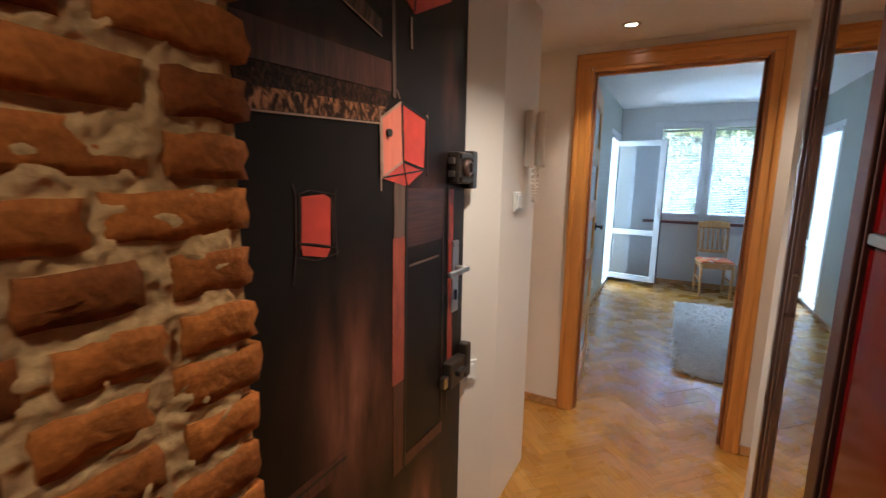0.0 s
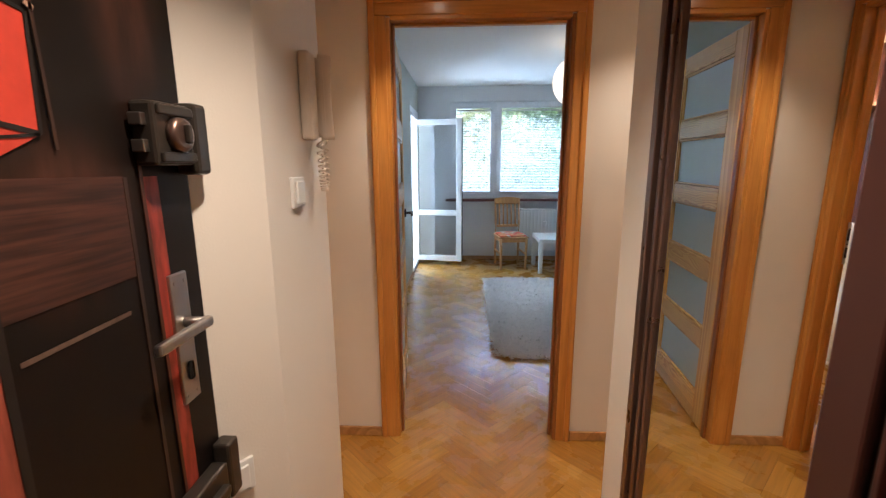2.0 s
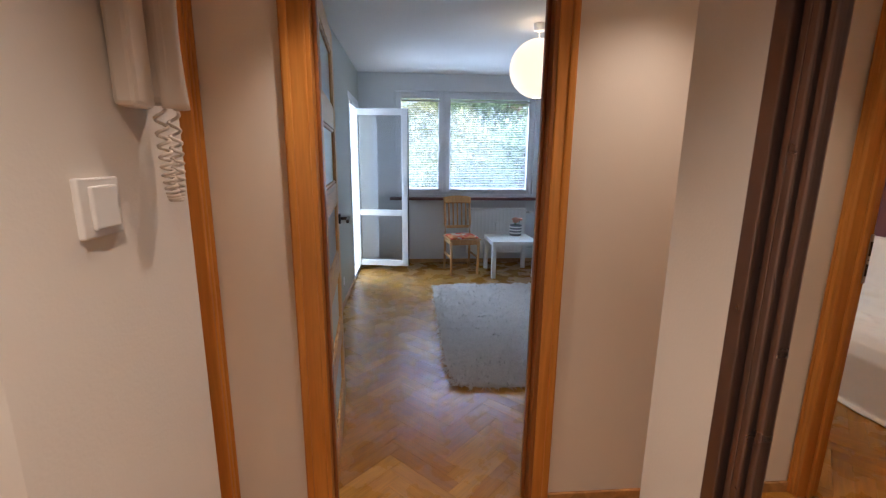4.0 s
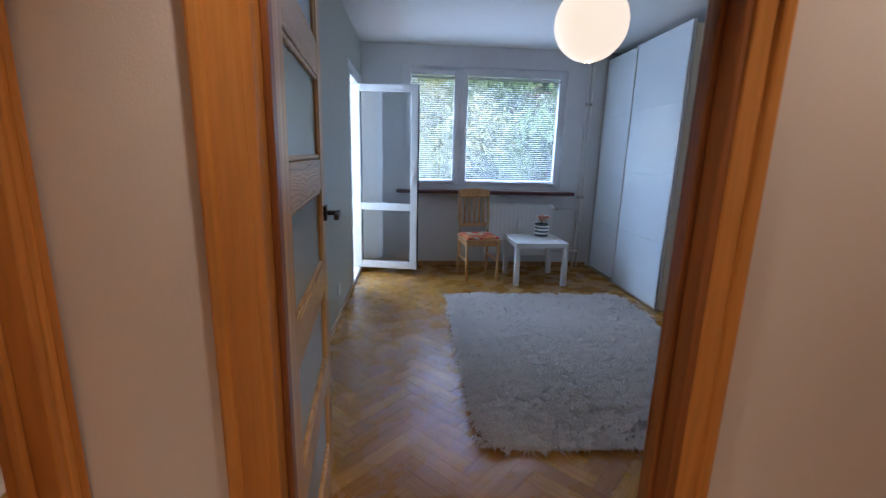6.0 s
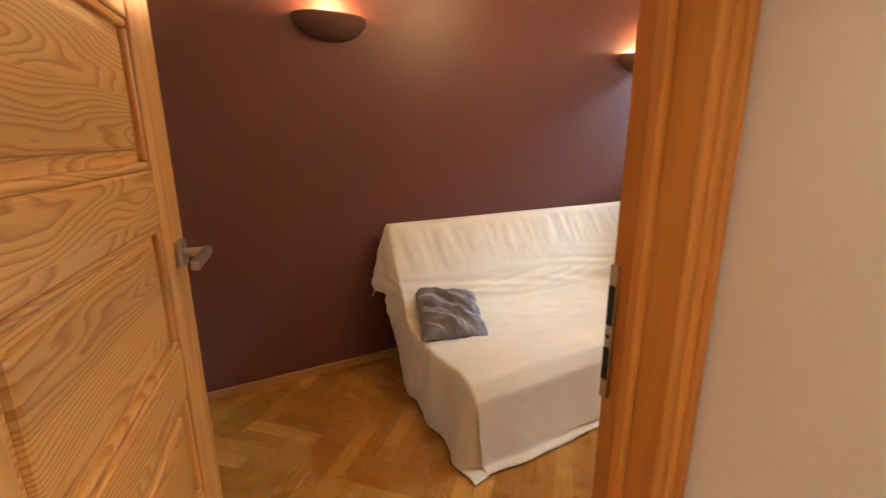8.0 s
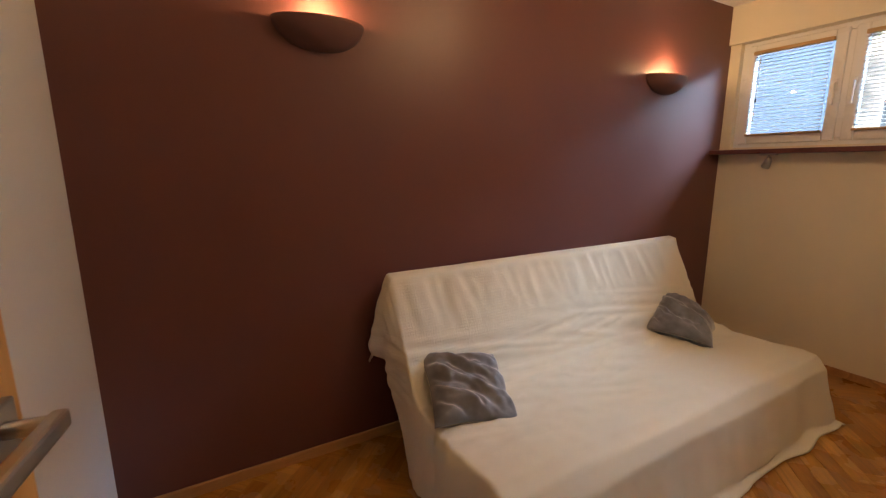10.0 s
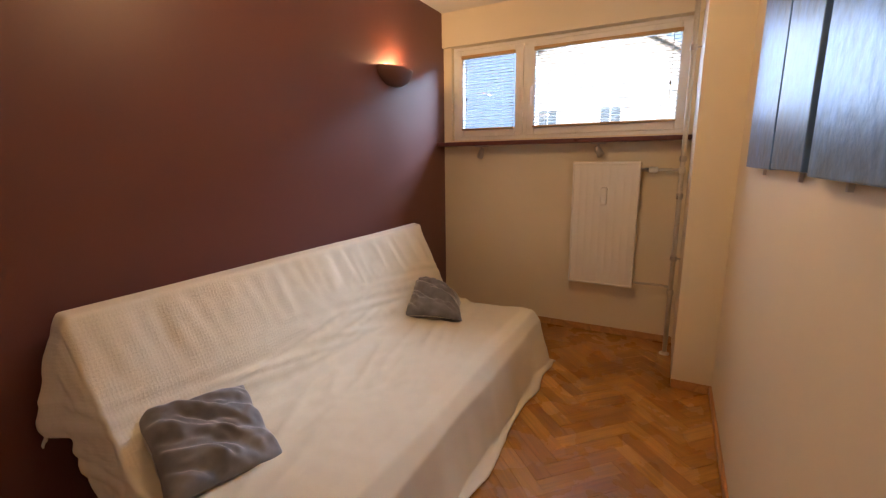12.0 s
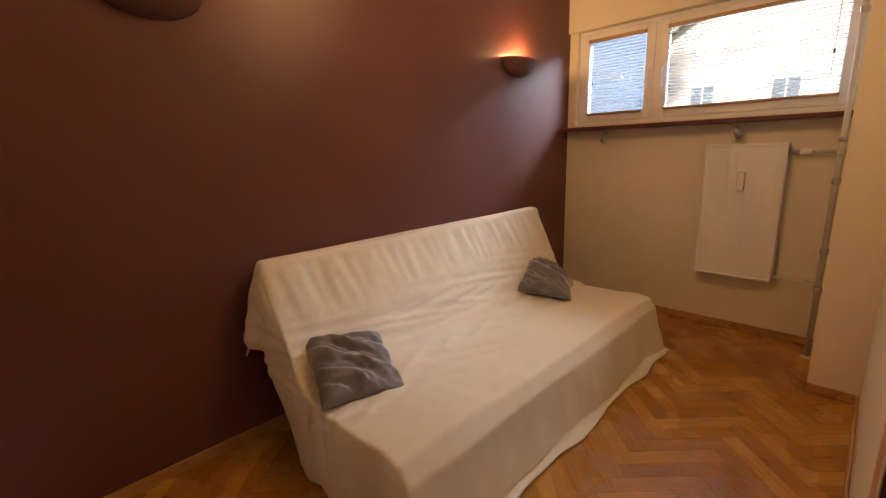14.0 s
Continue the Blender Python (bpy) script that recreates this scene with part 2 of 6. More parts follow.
def emitter(name, colour, strength, base=(0.8, 0.8, 0.8)):
    m = bpy.data.materials.new(name)
    m.use_nodes = True
    p = m.node_tree.nodes["Principled BSDF"]
    p.inputs["Base Color"].default_value = (*base, 1)
    p.inputs["Emission Color"].default_value = (*colour, 1)
    p.inputs["Emission Strength"].default_value = strength
    return m


def glass(name, rough=0.0, tint=(1, 1, 1), clear=0.9):
    """A thin pane: mostly clear, with a faint haze mixed in, and a mirror share that grows at grazing angles."""
    m = bpy.data.materials.new(name)
    m.use_nodes = True
    nt = m.node_tree
    out = nt.nodes["Material Output"]
    tr = nt.nodes.new("ShaderNodeBsdfTransparent")
    tr.inputs["Color"].default_value = (*[c * clear for c in tint], 1)
    gl = nt.nodes.new("ShaderNodeBsdfGlossy")
    gl.inputs["Roughness"].default_value = rough
    fre = nt.nodes.new("ShaderNodeFresnel")
    fre.inputs["IOR"].default_value = 1.9
    mx = nt.nodes.new("ShaderNodeMixShader")
    nt.links.new(fre.outputs[0], mx.inputs[0])
    nt.links.new(tr.outputs[0], mx.inputs[1])
    nt.links.new(gl.outputs[0], mx.inputs[2])
    # Translucent white adds a veil of haze over the view outside.
    haze, haze_mix = nt.nodes.new("ShaderNodeBsdfTranslucent"), nt.nodes.new("ShaderNodeMixShader")
    haze_mix.inputs[0].default_value = 0.004
    nt.links.new(mx.outputs[0], haze_mix.inputs[1])
    nt.links.new(haze.outputs[0], haze_mix.inputs[2])
    nt.links.new(haze_mix.outputs[0], out.inputs["Surface"])
    return m


M_HALL = mat("hall_paint", (0.80, 0.75, 0.68), 0.55, vary=0.03, scale=2.5, bump=0.12, bump_scale=180)
M_CEIL = mat("ceiling_paint", (0.82, 0.80, 0.76), 0.7, vary=0.02, scale=2, bump=0.08, bump_scale=150)
M_LIV = mat("living_paint", (0.74, 0.75, 0.75), 0.6, vary=0.03, scale=2.5, bump=0.1, bump_scale=160)
M_GREY = mat("grey_green_paint", (0.40, 0.41, 0.34), 0.5, vary=0.04, scale=2.5, bump=0.1, bump_scale=160)
M_CREAM = mat("cream_paint", (0.78, 0.71, 0.56), 0.55, vary=0.03, scale=2.5, bump=0.1, bump_scale=170)
M_MAROON = mat("maroon_paint", (0.145, 0.053, 0.044), 0.40, vary=0.06, scale=1.6, bump=0.1, bump_scale=220, spec=0.5)
M_PINE = wood("varnished_pine", (0.68, 0.30, 0.062), (0.57, 0.225, 0.040), "z", 0.33, 6, 0.25)
M_PINE_H = wood("varnished_pine_rail", (0.68, 0.30, 0.062), (0.57, 0.225, 0.040), "x", 0.33, 6, 0.25)
M_PINE_Y = wood("varnished_pine_cross", (0.68, 0.30, 0.062), (0.57, 0.225, 0.040), "y", 0.33, 6, 0.25)
M_PINE_DARK = wood("dark_brown_pine", (0.34, 0.125, 0.032), (0.24, 0.08, 0.02), "z", 0.35, 6, 0.2)
M_LEAF = wood("pale_pine", (0.80, 0.49, 0.165), (0.60, 0.30, 0.075), "z", 0.35, 10, 0.2)
M_LEAF_X = plank_wood("pale_pine_boards", (0.78, 0.475, 0.155), (0.54, 0.245, 0.055))
M_BEECH = wood("beech", (0.62, 0.35, 0.135), (0.52, 0.26, 0.085), "z", 0.4, 10)
M_PARQ = parquet_material()
M_SUB = mat("parquet_joint", (0.26, 0.115, 0.025), 0.8)
M_BASE = wood("oak_baseboard", (0.55, 0.30, 0.11), (0.40, 0.2, 0.07), "y", 0.4, 8)
M_UPVC = mat("white_upvc", (0.80, 0.81, 0.82), 0.28, vary=0.015, scale=3)
M_WHITE = mat("white_lacquer", (0.78, 0.78, 0.76), 0.32, vary=0.02, scale=3)
M_SILL = mat("maroon_sill", (0.12, 0.035, 0.03), 0.3, vary=0.1, scale=9, spec=0.5)
M_RAD = mat("radiator_enamel", (0.80, 0.79, 0.76), 0.35, vary=0.02)
M_PIPE = mat("painted_pipe", (0.62, 0.59, 0.52), 0.4, vary=0.08, scale=15)
M_STEEL = mat("satin_steel", (0.55, 0.53, 0.50), 0.3, 1.0, vary=0.05, scale=20)
M_DARKMET = mat("dark_bronze", (0.085, 0.070, 0.058), 0.36, 0.75, vary=0.1, scale=20)
M_BROWNALU = mat("brown_aluminium", (0.25, 0.165, 0.135), 0.30, 0.85, vary=0.05, scale=20)
M_BLACK = mat("flat_black", (0.012, 0.011, 0.011), 0.6)
M_RED = mat("red_gloss_panel", (0.105, 0.002, 0.0016), 0.075, vary=0.03, scale=2, spec=0.3)
M_GLASS = glass("window_glass")
M_FROST = mat("frosted_glass", (0.42, 0.50, 0.48), 0.3, vary=0.04, scale=3, bump=0.15, bump_scale=200)
M_MIRROR = mat("mirror", (0.86, 0.88, 0.87), 0.0, 1.0, vary=0.0)
M_MIRROR.node_tree.nodes["Principled BSDF"].inputs["Roughness"].default_value = 0.01
for _l in list(M_MIRROR.node_tree.links):
    if _l.to_socket.name == "Roughness":
        M_MIRROR.node_tree.links.remove(_l)
M_IVORY = mat("ivory_plastic", (0.80, 0.71, 0.61), 0.38, vary=0.03)
M_PLASTIC = mat("white_plastic", (0.80, 0.79, 0.76), 0.35, vary=0.02)
M_BRICK = mat("old_brick", (0.48, 0.155, 0.024), 0.85, vary=0.32, scale=9, bump=0.8, bump_scale=90, spec=0.2, fine=0.3, toned=True)
M_MORTAR = mat("lime_mortar", (0.66, 0.43, 0.18), 0.95, vary=0.22, scale=14, bump=1.0, bump_scale=60, spec=0.1, fine=0.25)
M_THROW = mat("cream_cotton_throw", (0.75, 0.70, 0.57), 0.9, vary=0.02, scale=5, bump=0.5, bump_scale=380, spec=0.15)
_nt = M_THROW.node_tree
_w = [_nt.nodes.new("ShaderNodeTexWave") for _k in range(2)]
_tc = _nt.nodes.new("ShaderNodeTexCoord")
for _n, _d in zip(_w, ("Y", "Z")):
    _n.bands_direction = _d
    _n.inputs["Scale"].default_value, _n.inputs["Distortion"].default_value = 25.0, 0.25
    _nt.links.new(_tc.outputs["Object"], _n.inputs["Vector"])
_b2 = _nt.nodes.new("ShaderNodeBump")
_b2.inputs["Strength"].default_value, _b2.inputs["Distance"].default_value = 0.10, 0.003
_ad = _nt.nodes.new("ShaderNodeMath")
_nt.links.new(_w[0].outputs["Fac"], _ad.inputs[0])
_nt.links.new(_w[1].outputs["Fac"], _ad.inputs[1])
_xyz = _nt.nodes.new("ShaderNodeSeparateXYZ")
_nt.links.new(_tc.outputs["Object"], _xyz.inputs[0])
_band, _mul = _nt.nodes.new("ShaderNodeMath"), _nt.nodes.new("ShaderNodeMath")
_band.operation, _mul.operation = "COMPARE", "MULTIPLY"
_band.inputs[1].default_value, _band.inputs[2].default_value = 0.60, 0.24
_nt.links.new(_xyz.outputs["Z"], _band.inputs[0])
_nt.links.new(_ad.outputs[0], _mul.inputs[0])
_nt.links.new(_band.outputs[0], _mul.inputs[1])
_nt.links.new(_mul.outputs[0], _b2.inputs["Height"])
_old = [n for n in _nt.nodes if n.bl_idname == "ShaderNodeBump" and n != _b2][0]
_nt.links.new(_b2.outputs["Normal"], _old.inputs["Normal"])
M_VELVET = mat("grey_velvet", (0.23, 0.225, 0.245), 0.48, vary=0.4, scale=11, bump=0.3, bump_scale=300, spec=0.35)
M_VELVET.node_tree.nodes["Principled BSDF"].inputs["Sheen Weight"].default_value = 0.6
M_VELVET.node_tree.nodes["Principled BSDF"].inputs["Sheen Roughness"].default_value = 0.35
M_RUG = mat("cream_shag", (0.90, 0.84, 0.79), 0.95, vary=0.10, scale=26, spec=0.1, fine=0.2, bump_scale=90)
_nt = M_RUG.node_tree
_pile, _soft = _nt.nodes.new("ShaderNodeBsdfTranslucent"), _nt.nodes.new("ShaderNodeMixShader")
_pile.inputs["Color"].default_value = (0.86, 0.80, 0.74, 1)
_soft.inputs[0].default_value = 0.45
_nt.links.new(_nt.nodes["Principled BSDF"].outputs[0], _soft.inputs[1])
_nt.links.new(_pile.outputs[0], _soft.inputs[2])
_nt.links.new(_soft.outputs[0], _nt.nodes["Material Output"].inputs["Surface"])
# Blue pushed up in the base colour for daylight mirrored from the window.
M_CANVAS = mat("blue_grey_paint_window_sheen", (0.18, 0.35, 0.70), 0.34, 0.35, vary=0.42, scale=5, bump=0.7, bump_scale=26, fine=0.3)
M_SCONCE = mat("brown_plaster_sconce", (0.13, 0.055, 0.045), 0.6, vary=0.06)
M_SLAT = mat("blind_slat", (0.55, 0.55, 0.54), 0.4, vary=0.02)
M_TAN = wood("tan_blind_rail", (0.52, 0.35, 0.18), (0.42, 0.26, 0.12), "x", 0.4, 8)
M_BULB = emitter("bulb_glow", (1.0, 0.72, 0.42), 8.0)
M_SPOTGLOW = emitter("spot_glow", (1.0, 0.85, 0.62), 8.0)
M_PAPER = emitter("paper_globe", (1.0, 0.82, 0.55), 0.30, (0.85, 0.8, 0.7))


# ---- mesh helpers ----
def bm_box(bm, x0, x1, y0, y1, z0, z1, bevel=0.0, m=None):
    v = [bm.verts.new((x, y, z)) for z in (z0, z1) for y in (y0, y1) for x in (x0, x1)]
    f = [bm.faces.new([v[i] for i in q]) for q in ((0, 2, 3, 1), (4, 5, 7, 6), (0, 1, 5, 4), (2, 6, 7, 3), (0, 4, 6, 2), (1, 3, 7, 5))]
    if bevel:
        edges = list({e for q in f for e in q.edges})
        r = bmesh.ops.bevel(bm, geom=edges, offset=bevel, segments=2, profile=0.5, affect="EDGES")
        v = list({w for q in r["faces"] for w in q.verts} | {w for w in v if w.is_valid})
    if m is not None:
        bmesh.ops.transform(bm, matrix=m, verts=[w for w in v if w.is_valid])
    return v


def box(x0, x1, y0, y1, z0, z1, bevel=0.0):
    bm = bmesh.new()
    bm_box(bm, x0, x1, y0, y1, z0, z1, bevel)
    return bm


def bm_prism(bm, pts, z0, z1):
    """A polygon in x and y, in anticlockwise order, raised from z0 to z1."""
    a = [bm.verts.new((x, y, z0)) for x, y in pts]
    b = [bm.verts.new((x, y, z1)) for x, y in pts]
    bm.faces.new(list(reversed(a)))
    bm.faces.new(b)
    n = len(pts)
    for i in range(n):
        bm.faces.new((a[i], a[(i + 1) % n], b[(i + 1) % n], b[i]))
    return a + b


def tube(pts, radius, sides=12):
    """A round bar along a line of points."""
    bm = bmesh.new()
    rings = []
    pts = [Vector(p) for p in pts]
    for i, p in enumerate(pts):
        d = (pts[min(i + 1, len(pts) - 1)] - pts[max(i - 1, 0)]).normalized()
        q = d.to_track_quat("Z", "Y").to_matrix()
        r = radius[i] if isinstance(radius, (list, tuple)) else radius
        rings.append([bm.verts.new(p + q @ Vector((r * math.cos(2 * math.pi * k / sides), r * math.sin(2 * math.pi * k / sides), 0))) for k in range(sides)])
    for a, b in zip(rings, rings[1:]):
        for k in range(sides):
            f = bm.faces.new((a[k], a[(k + 1) % sides], b[(k + 1) % sides], b[k]))
            f.smooth = True
    bm.faces.new(list(reversed(rings[0])))
    bm.faces.new(rings[-1])
    return bm


def lathe(profile, sides=32, arc=2 * math.pi):
    """Turns (radius, height) pairs round z."""
    bm = bmesh.new()
    n = sides if arc >= 2 * math.pi - 1e-6 else sides + 1
    cols = [[bm.verts.new((r * math.cos(arc * k / sides), r * math.sin(arc * k / sides), z)) for r, z in profile] for k in range(n)]
    for k in range(sides):
        a, b = cols[k], cols[(k + 1) % n]
        for i in range(len(profile) - 1):
            f = bm.faces.new((a[i], b[i], b[i + 1], a[i + 1]))
            f.smooth = True
    bmesh.ops.remove_doubles(bm, verts=bm.verts, dist=1e-5)
    return bm


def sheet(nu, nv, fn):
    """A smooth grid of nu by nv faces, with fn(u, v) for its points."""
    bm = bmesh.new()
    g = [[bm.verts.new(fn(i / nu, j / nv)) for j in range(nv + 1)] for i in range(nu + 1)]
    for i in range(nu):
        for j in range(nv):
            f = bm.faces.new((g[i][j], g[i + 1][j], g[i + 1][j + 1], g[i][j + 1]))
            f.smooth = True
    return bm


def mesh_of(name, bm, material):
    bmesh.ops.recalc_face_normals(bm, faces=bm.faces)
    me = bpy.data.meshes.new(name)
    bm.to_mesh(me)
    bm.free()
    me.materials.append(material)
    return me


def part(name, bm, material, parent=None, label="", m=None):
    ob = new(name, mesh_of(name, bm, material))
    if parent is not None:
        ob.parent = parent
    if m is not None:
        ob.matrix_basis = m
    if label:
        ob["label"] = label
    return ob


def thing(name, label, category, m=None, group=""):
    ob = new(name)
    ob.empty_display_size = 0.1
    if m is not None:
        ob.matrix_basis = m
    return tagged(ob, label, category, group)


def solid(name, bm, material, label="", category="", kind="structure"):
    return tagged(part(name, bm, material), label, category, kind=kind)


# ---- the large structure ----
HC, LC, SC = 2.17, 2.46, 2.43   # ceilings: hall, living room, small room
WY = 4.55                       # wall with the living room door
DARK_X, SOFA_R, END_Y, SWIN_Y = -2.32, -0.31, 3.80, 7.64
LIV_L, FAR_Y, LIV_R = -0.23, 8.84, 3.12
OUT_Z = 2.75

bm = box(-2.6, 3.4, 0.2, 9.1, -0.25, -0.012)
solid("floor", bm, M_SUB, "herringbone oak parquet floor with a satin varnish", "floor")

bm = bmesh.new()
bm_box(bm, -0.27, 1.9, 0.3, WY, HC, HC + 0.1)
solid("ceiling_hall", bm, M_CEIL, "white painted low hall ceiling", "ceiling")
bm = box(LIV_L - 0.02, LIV_R + 0.2, WY + 0.06, FAR_Y + 0.1, LC, LC + 0.12)
solid("ceiling_living", bm, M_CEIL, "white painted living room ceiling", "ceiling")
bm = box(DARK_X - 0.1, SOFA_R + 0.05, END_Y - 0.08, SWIN_Y + 0.1, SC, SC + 0.12)
solid("ceiling_small_room", bm, M_CEIL, "cream white painted ceiling of the small room", "ceiling")

# hall, entry side: wall block with splayed reveal beside the entry door
bm = bmesh.new()
bm_prism(bm, [(-0.27, 3.34), (-0.115, 3.34), (-0.03, 3.49), (-0.03, 3.925), (-0.285, 3.925)], 0, HC)
bm_box(bm, -0.30, -0.05, 2.30, 3.34, 2.07, HC)
solid("wall_entry", bm, M_HALL, "warm white plaster wall beside the entry door", "wall")
bm = box(-0.32, -0.012, 0.2, 2.345, 0, HC)
brick_wall = solid("wall_brick", bm, M_MORTAR, "exposed old red brick wall with rough lime mortar", "wall")
solid("wall_hall_back", box(-0.3, 1.9, 0.1, 0.3, 0, HC), M_HALL, "plain warm white plaster wall", "wall")
solid("wall_wardrobe_end", box(0.89, 1.7, 3.60, 3.78, 0, HC), M_HALL, "warm white plaster wall at the end of the wardrobe", "wall")
solid("wall_wardrobe_back", box(1.50, 1.7, 0.3, 3.60, 0, HC), M_HALL, "plain plaster wall behind the wardrobe", "wall")
bm = bmesh.new()
bm_box(bm, 1.6, 1.72, 3.78, 3.84, 0, HC)
bm_box(bm, 1.6, 1.72, 3.84, 4.44, 2.04, HC)
bm_box(bm, 1.6, 1.72, 4.44, WY, 0, HC)
solid("wall_side_door", bm, M_HALL, "warm white plaster wall round the side door", "wall")

# wall with the living room door, hall face and living room face
LD0, LD1, LDH = 0.085, 0.902, 2.045
bm = bmesh.new()
bm_box(bm, -0.285, LD0, WY, WY + 0.045, 0, OUT_Z)
bm_box(bm, LD1, 1.72, WY, WY + 0.045, 0, OUT_Z)
bm_box(bm, LD0, LD1, WY, WY + 0.045, LDH, OUT_Z)
solid("wall_living_door", bm, M_HALL, "warm white plaster wall round the living room door", "wall")
bm = bmesh.new()
bm_box(bm, -0.23, LD0, WY + 0.045, WY + 0.085, 0, OUT_Z)
bm_box(bm, LD1, LIV_R, WY + 0.045, WY + 0.085, 0, OUT_Z)
bm_box(bm, LD0, LD1, WY + 0.045, WY + 0.085, LDH, OUT_Z)
solid("wall_living_south", bm, M_LIV, "cool white living room wall", "wall")

# small room
SD0, SD1, SDH = 3.85, 4.515, 2.045
bm = bmesh.new()
bm_box(bm, -0.365, -0.285, 3.70, SD0, 0, OUT_Z)
bm_box(bm, -0.365, -0.285, SD0, SD1, SDH, OUT_Z)
bm_box(bm, -0.365, -0.285, SD1, WY + 0.0, 0, OUT_Z)
bm_box(bm, SOFA_R, LIV_L - 0.04, WY, SWIN_Y + 0.3, 0, OUT_Z)
bm_box(bm, -0.365, SOFA_R, WY, WY + 0.1, 0, OUT_Z)
solid("wall_small_room_east", bm, M_CREAM, "cream painted wall of the small room", "wall")
solid("column", box(-0.512, SOFA_R, 6.97, SWIN_Y, 0, SC), M_CREAM, "cream painted plaster pillar beside the window", "pillar")
solid("wall_dark", box(DARK_X - 0.15, DARK_X, END_Y - 0.1, SWIN_Y + 0.3, 0, OUT_Z), M_MAROON, "dark maroon painted wall with a satin sheen", "wall")
solid("wall_small_room_end", box(DARK_X, -0.365, END_Y - 0.12, END_Y, 0, OUT_Z), M_LIV, "white painted wall behind the open pine door", "wall")
SW = (-2.25, -0.535, 1.455, 2.175)
bm = bmesh.new()
bm_box(bm, DARK_X, SOFA_R, SWIN_Y, SWIN_Y + 0.26, 0, SW[2])
bm_box(bm, DARK_X, SOFA_R, SWIN_Y - 0.03, SWIN_Y + 0.26, SW[3], OUT_Z)
bm_box(bm, DARK_X, SW[0], SWIN_Y, SWIN_Y + 0.26, SW[2], SW[3])
bm_box(bm, SW[1], SOFA_R, SWIN_Y, SWIN_Y + 0.26, SW[2], SW[3])
solid("wall_small_room_window", bm, M_CREAM, "cream painted wall under a wide high window", "wall")

# living room
BD0, BD1 = 7.90, 8.56
bm = bmesh.new()
bm_box(bm, LIV_L - 0.04, LIV_L, WY + 0.065, BD0, 0, OUT_Z)
bm_box(bm, LIV_L - 0.04, LIV_L, BD0, BD1, 2.03, OUT_Z)
bm_box(bm, LIV_L - 0.04, LIV_L, BD1, FAR_Y, 0, OUT_Z)
solid("wall_living_west", bm, M_GREY, "grey green painted living room wall", "wall")
bm = bmesh.new()
bm_box(bm, LIV_L - 0.22, LIV_L - 0.04, BD1, FAR_Y + 0.3, 0, OUT_Z)
bm_box(bm, LIV_L - 0.22, LIV_L - 0.04, SWIN_Y + 0.3, BD1, 2.03, OUT_Z)
solid("wall_balcony_side", bm, M_LIV, "white outer wall by the balcony door", "wall")
LW = (0.225, 2.08, 0.93, 2.25)
bm = bmesh.new()
bm_box(bm, LIV_L, LIV_R, FAR_Y, FAR_Y + 0.3, 0, LW[2])
bm_box(bm, LIV_L, LIV_R, FAR_Y, FAR_Y + 0.3, LW[3], OUT_Z)
bm_box(bm, LIV_L, LW[0], FAR_Y, FAR_Y + 0.3, LW[2], LW[3])
bm_box(bm, LW[1], LIV_R, FAR_Y, FAR_Y + 0.3, LW[2], LW[3])
solid("wall_living_window", bm, M_LIV, "cool white living room wall round a wide window", "wall")
solid("wall_living_east", box(LIV_R, LIV_R + 0.2, WY, FAR_Y + 0.3, 0, OUT_Z), M_LIV, "cool white living room wall", "wall")


def baseboard(x0, x1, y0, y1, h=0.05):
    bm = box(x0, x1, y0, y1, 0.0, h, 0.004)
    solid("baseboard", bm, M_BASE, "narrow oak baseboard along the wall", "baseboard")


T = 0.014
baseboard(-0.27, -0.002, WY - T, WY - 0.001)
baseboard(0.977, 1.6, WY - T, WY - 0.001)
baseboard(DARK_X + 0.001, DARK_X + T, END_Y, SWIN_Y)
baseboard(DARK_X + T, -0.515, SWIN_Y - T, SWIN_Y - 0.001)
baseboard(SOFA_R - T, SOFA_R - 0.001, WY + 0.11, 6.97)
baseboard(-0.512, SOFA_R, 6.97 - T, 6.969)
baseboard(LIV_L + 0.001, LIV_L + T, WY + 0.15, BD0 - 0.03)
baseboard(LIV_L + T, 2.47, FAR_Y - T, FAR_Y - 0.001)


